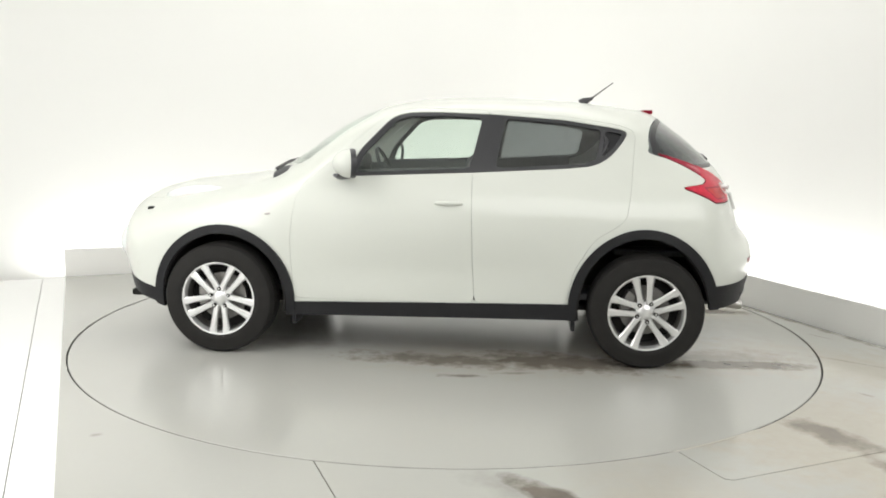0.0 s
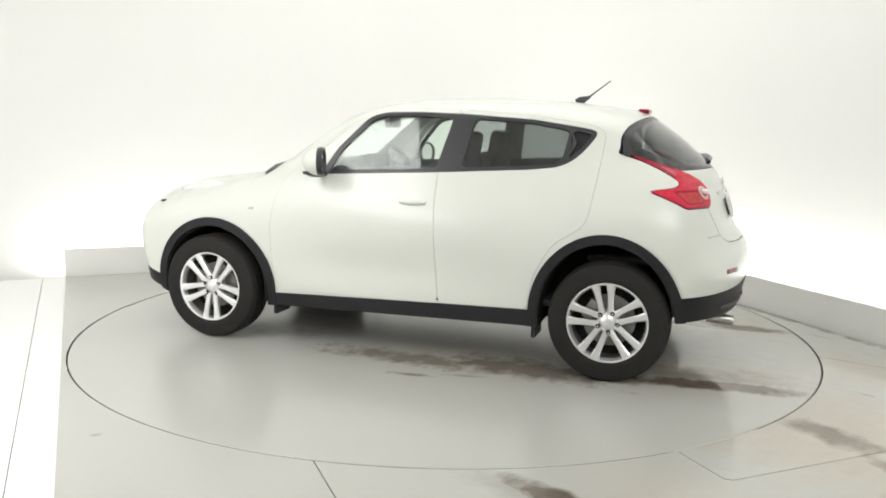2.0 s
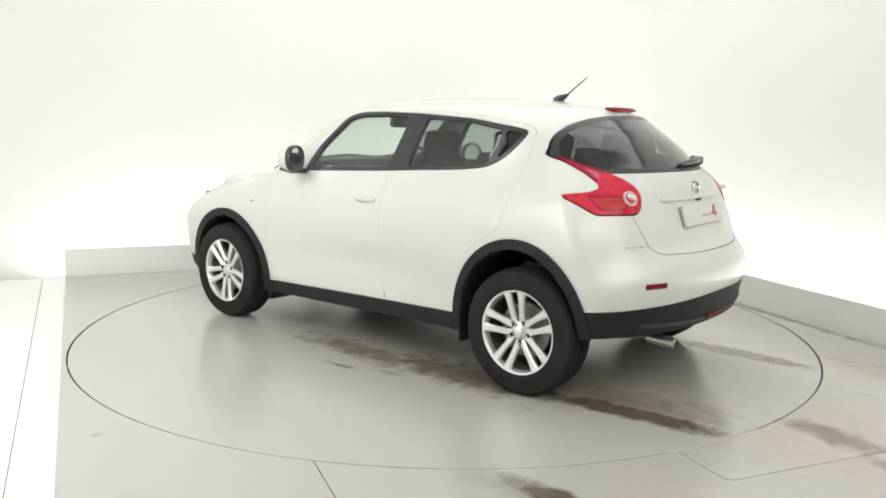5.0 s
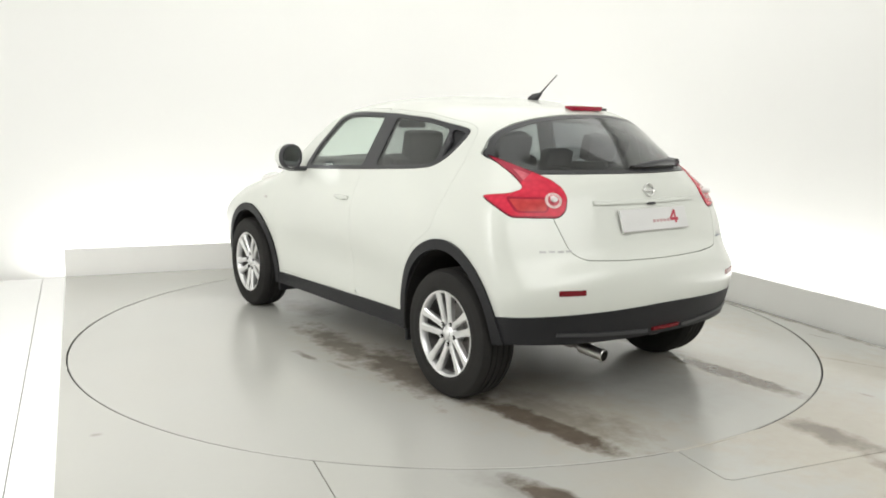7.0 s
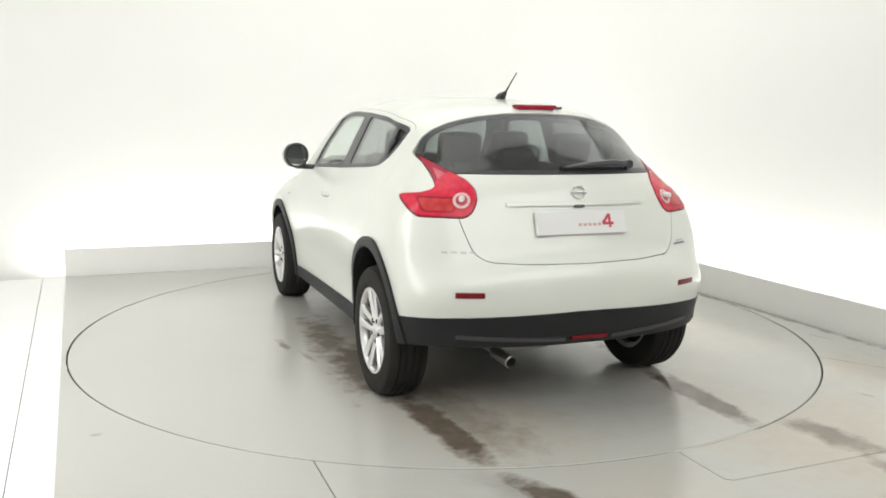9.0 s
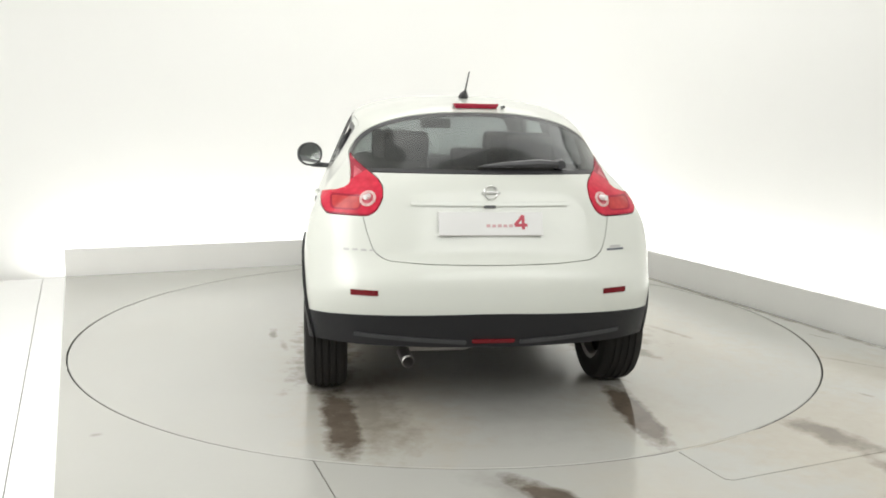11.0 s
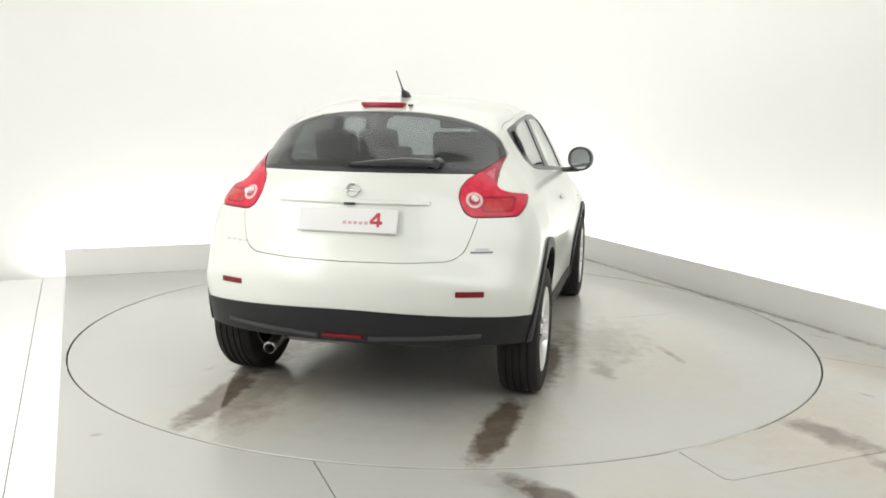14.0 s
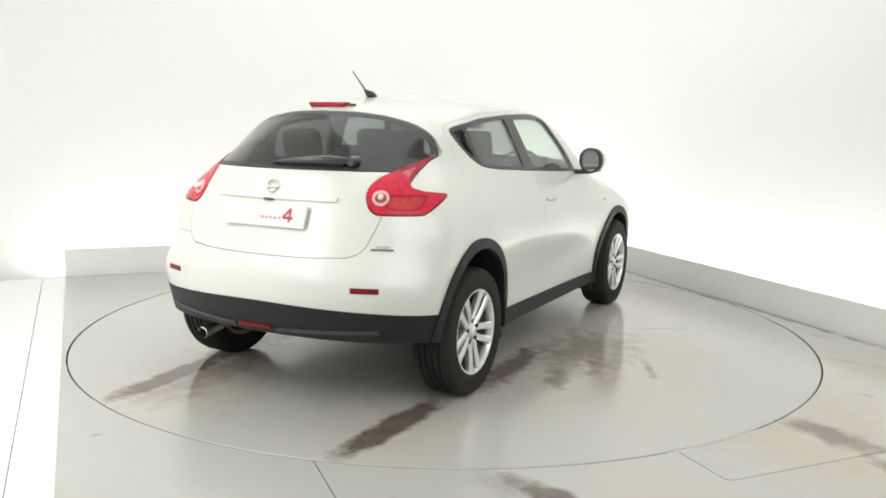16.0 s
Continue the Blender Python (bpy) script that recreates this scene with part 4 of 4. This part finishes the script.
# ---------- wheels ----------
def make_wheel():
    """One wheel about the y axis, outer face towards +y, with its parts."""
    w = new("wheel")
    w["label"] = "silver five-twin-spoke alloy wheel with black tyre"
    tread = [(-0.098, 0.222), (-0.106, 0.250), (-0.108, 0.285), (-0.098, 0.318), (-0.080, 0.330)]
    for y in (-0.052, -0.018, 0.018, 0.052):
        tread += [(y - 0.006, 0.334), (y - 0.0045, 0.327), (y + 0.0045, 0.327), (y + 0.006, 0.334)]
    tread += [(0.080, 0.330), (0.098, 0.318), (0.108, 0.285), (0.1045, 0.262), (0.1065, 0.258), (0.104, 0.238), (0.098, 0.222), (0.0, 0.210)]
    part("tyre", spun(tread, 72, None, True), RUBBER, w, "black rubber tyre", True)
    part("rim", spun([(0.092, 0.226), (0.099, 0.222), (0.097, 0.213), (0.082, 0.205), (0.060, 0.203), (0.060, 0.212), (0.078, 0.216)], 64, None, True), ALLOY, w, "silver rim", True)
    # inner rim takes a darker metal, shade put into its colour
    part("rim_well", spun([(0.060, 0.204), (-0.085, 0.198), (-0.092, 0.222), (-0.080, 0.222), (0.060, 0.213)], 48, None, True), DARK_METAL, w, "inner rim darkened for the shade within", True)
    part("brake_disc", spun([(0.010, 0.06), (0.010, 0.145), (-0.012, 0.145), (-0.012, 0.06)], 48, None, True), DARK_METAL, w, "dull brake disc", True)
    # flat dark disc behind the spokes, painted shade for the gaps
    part("inner_shade_disc", spun([(-0.02, 0.001), (-0.02, 0.1995), (-0.035, 0.1995)], 32), LINER, w, "dark disc that stands for the shade inside the wheel", True)
    bm = box(bmesh.new(), 0.075, 0.145, -0.03, 0.035, -0.06, 0.06, 0.012)
    part("brake_caliper", bm, DARK_METAL, w, "dull brake caliper")
    part("hub", spun([(0.082, 0.001), (0.082, 0.028), (0.078, 0.034), (0.072, 0.046), (0.060, 0.060), (0.020, 0.064), (0.0, 0.060)], 40), ALLOY, w, "silver hub", True)
    part("centre_cap", spun([(0.090, 0.001), (0.089, 0.020), (0.085, 0.028), (0.080, 0.029)], 32), ALLOY, w, "silver centre cap", True)
    for k in range(5):
        for t in (-1, 1):
            bm = bmesh.new()
            rows = []
            for r, half, top, drop in ((0.045, 0.019, 0.078, 0.03), (0.10, 0.0165, 0.084, 0.034), (0.165, 0.0195, 0.091, 0.032), (0.213, 0.027, 0.096, 0.022)):
                c = t * (0.0225 + 0.130 * (r - 0.05))
                rows.append([bm.verts.new((c + dx, y, r)) for dx, y in ((-half, top - 0.008), (-half * 0.6, top), (half * 0.6, top), (half, top - 0.008), (half * 0.8, top - drop), (-half * 0.8, top - drop))])
            for a, b in zip(rows, rows[1:]):
                for i in range(6):
                    bm.faces.new((a[i], a[(i + 1) % 6], b[(i + 1) % 6], b[i]))
            bm.faces.new(rows[0])
            bm.faces.new(rows[-1][::-1])
            bmesh.ops.recalc_face_normals(bm, faces=bm.faces)
            bm.transform(pose(0, 0, 0, 0, 72 * k + 180, 0))
            part("spoke", bm, ALLOY, w, "", True)
        # dark stub stands in for the shaded hole round each nut
        bm = spun([(0.0845, 0.001), (0.0845, 0.008), (0.079, 0.0125), (0.060, 0.013)], 8, pose(0, 0, 0, 0, 72 * k + 216, 0) @ pose(0, 0, 0.057))
        nut = part("nut_hole_shade", bm, LINER, w)
        part("nut_head", spun([(0.0875, 0.001), (0.0875, 0.005), (0.083, 0.0065)], 6, pose(0, 0, 0, 0, 72 * k + 216, 0) @ pose(0, 0, 0.057)), ALLOY, nut, "bright nut head")
    return w


first = make_wheel()
first.parent = car
SPIN = {(FRONT_AXLE, 1): 0, (REAR_AXLE, 1): -28, (FRONT_AXLE, -1): 10, (REAR_AXLE, -1): 4}
for (axle, s), spin in SPIN.items():
    w = first if (axle, s) == (FRONT_AXLE, 1) else copy_thing(first, Matrix())
    w.parent = car
    w.matrix_basis = pose(axle, s * (0.784 if axle > 0 else 0.772), HUB_Z, 0, 0, 0 if s > 0 else 180) @ pose(0, 0, 0, 0, spin, 0)

# wheel housings and underbody
for axle in (FRONT_AXLE, REAR_AXLE):
    for s in (1, -1):
        bm = bmesh.new()
        rows = []
        for a in np.linspace(-8 if axle < 0 else 8, 170 if axle < 0 else 190, 25):
            x, z = ARCH_X[axle] + 0.379 * math.cos(radians(a)), HUB_Z + (RISE[axle] - 0.046) * math.sin(radians(a))
            rows.append([bm.verts.new((x, s * y, z)) for y in (0.42, 0.855)])
        for a, b in zip(rows, rows[1:]):
            bm.faces.new((a[0], a[1], b[1], b[0]))
        bm.faces.new([r[0] for r in rows])
        h = part("wheel_housing", bm, LINER, car, "dark wheel housing")
        k = h.modifiers.new("thickness", "SOLIDIFY")
        k.thickness = 0.01
bm = box(bmesh.new(), -1.0, 1.95, -0.58, 0.58, 0.27, 0.31, 0.01)
box(bm, -1.84, -1.0, -0.46, 0.46, 0.38, 0.42, 0.01)
box(bm, -0.82, 0.82, -0.78, 0.78, 0.265, 0.315, 0.01)
part("underbody", bm, LINER, car, "dark underbody")
part("rear_axle", tube(bmesh.new(), [(REAR_AXLE, -0.68, 0.30), (REAR_AXLE, 0.68, 0.30)], 0.035, 10), LINER, car, "dark rear axle", True)
part("silencer", box(bmesh.new(), -1.72, -1.48, 0.05, 0.42, 0.285, 0.385, 0.04), DARK_METAL, car, "dull silencer box")


# ---------- cabin ----------
def seat_part(name, sx, sy, sz, m, parent, label, mt=None):
    bm = box(bmesh.new(), -sx / 2, sx / 2, -sy / 2, sy / 2, -sz / 2, sz / 2, min(sx, sy, sz) * 0.32)
    bm.transform(m)
    return part(name, bm, mt or FABRIC, parent, label, True)


for y in (0.36, -0.36):
    seat = seat_part("front_seat", 0.50, 0.50, 0.16, pose(0.10, y, 0.66, 0, -4, 0), car, "charcoal fabric front seat")
    seat_part("backrest", 0.15, 0.48, 0.60, pose(-0.20, y, 0.91, 0, -15, 0), seat, "charcoal fabric backrest")
    seat_part("headrest", 0.10, 0.26, 0.19, pose(-0.305, y, 1.255, 0, -10, 0), seat, "charcoal fabric headrest")
    for k in (-0.06, 0.06):
        part("headrest_post", tube(bmesh.new(), [(-0.265, y + k, 1.12), (-0.295, y + k, 1.22)], 0.007, 8), CHROME, seat, "", True)
bench = seat_part("rear_bench", 0.48, 1.20, 0.16, pose(-0.70, 0, 0.68, 0, -5, 0), car, "charcoal fabric rear bench")
for y in (0.34, -0.34):
    seat_part("backrest", 0.15, 0.62, 0.50, pose(-1.02, y, 0.90, 0, -18, 0), bench, "charcoal fabric rear backrest")
    seat_part("headrest", 0.09, 0.24, 0.16, pose(-1.13, y, 1.270, 0, -14, 0), bench, "charcoal fabric headrest")
seat_part("headrest", 0.08, 0.20, 0.10, pose(-1.13, 0, 1.215, 0, -14, 0), bench, "small charcoal fabric middle headrest")
dash = seat_part("dashboard", 0.42, 1.36, 0.30, pose(0.80, 0, 0.985, 0, 8, 0), car, "charcoal plastic dashboard", CABIN)
seat_part("instrument_hood", 0.20, 0.36, 0.10, pose(0.68, -0.36, 1.11, 0, 8, 0), dash, "charcoal instrument hood", CABIN)
bm = spun([(0.0, 0.165), (0.014, 0.178), (0.0, 0.192), (-0.014, 0.178)], 40, Matrix.Translation((0.44, -0.36, 1.045)) @ pose(0, 0, 0, 0, 0, 90) @ pose(0, 0, 0, 24, 0, 0), True)
wheel_rim = part("steering_wheel", bm, CABIN, car, "black steering wheel", True)
seat_part("steering_boss", 0.06, 0.16, 0.12, pose(0.46, -0.36, 1.04, 0, 24, 0), wheel_rim, "", CABIN)
seat_part("steering_spoke", 0.025, 0.34, 0.04, pose(0.45, -0.36, 1.05, 0, 24, 0), wheel_rim, "", CABIN)
seat_part("rear_view_mirror", 0.04, 0.22, 0.07, pose(0.36, 0, 1.395, 0, 0, 0), car, "black rear-view mirror", CABIN)
seat_part("parcel_shelf", 0.42, 1.08, 0.03, pose(-1.36, 0, 1.06), car, "charcoal parcel shelf", CABIN)
for s in (1, -1):
    seat_part("door_lining", 1.02, 0.05, 0.66, pose(0.27, s * 0.735, 0.76), doors["front", s], "charcoal door lining", CABIN)
    seat_part("door_lining", 0.52, 0.05, 0.66, pose(-0.55, s * 0.735, 0.76), doors["rear", s], "charcoal door lining", CABIN)
for s in (1, -1):
    seat_part("door_capping", 0.80, 0.04, 0.12, pose(0.12, s * 0.690, 1.070, 0, 2.5, 0), doors["front", s], "charcoal door capping under the window", CABIN)
    seat_part("door_capping", 0.62, 0.04, 0.12, pose(-0.58, s * 0.680, 1.092, 0, 3, 0), doors["rear", s], "charcoal door capping under the window", CABIN)
part("cabin_floor", box(bmesh.new(), -1.70, 1.0, -0.70, 0.70, 0.36, 0.40, 0.01), CABIN, car, "dark cabin floor")
part("load_floor", box(bmesh.new(), -1.72, -1.10, -0.58, 0.58, 0.62, 0.66, 0.01), CABIN, car, "dark load floor")


# ---------- what turns ----------
TURN = [(0.0, 175.22), (0.5, 171.73), (1.0, 168.23), (1.5, 164.72), (2.0, 161.20), (2.5, 157.66), (3.0, 154.14), (3.5, 150.65), (4.0, 147.14),
        (6.5, 129.66), (7.0, 126.12), (7.5, 122.62), (8.0, 119.03), (8.5, 115.51), (9.0, 111.97), (11.5, 94.30), (12.0, 90.77), (12.5, 87.30),
        (13.0, 83.77), (13.5, 80.28), (14.0, 76.74), (14.5, 73.18), (15.0, 69.60), (15.5, 66.03), (16.0, 62.44)]


def motions():
    walk(turntable, [(t, pose(0, 0, 0, 0, 0, a)) for t, a in TURN])
    walk(car, [(t, pose(0, 0, 0, 0, 0, a) @ pose(CAR_X, CAR_Y, CAR_Z)) for t, a in TURN])


motions()
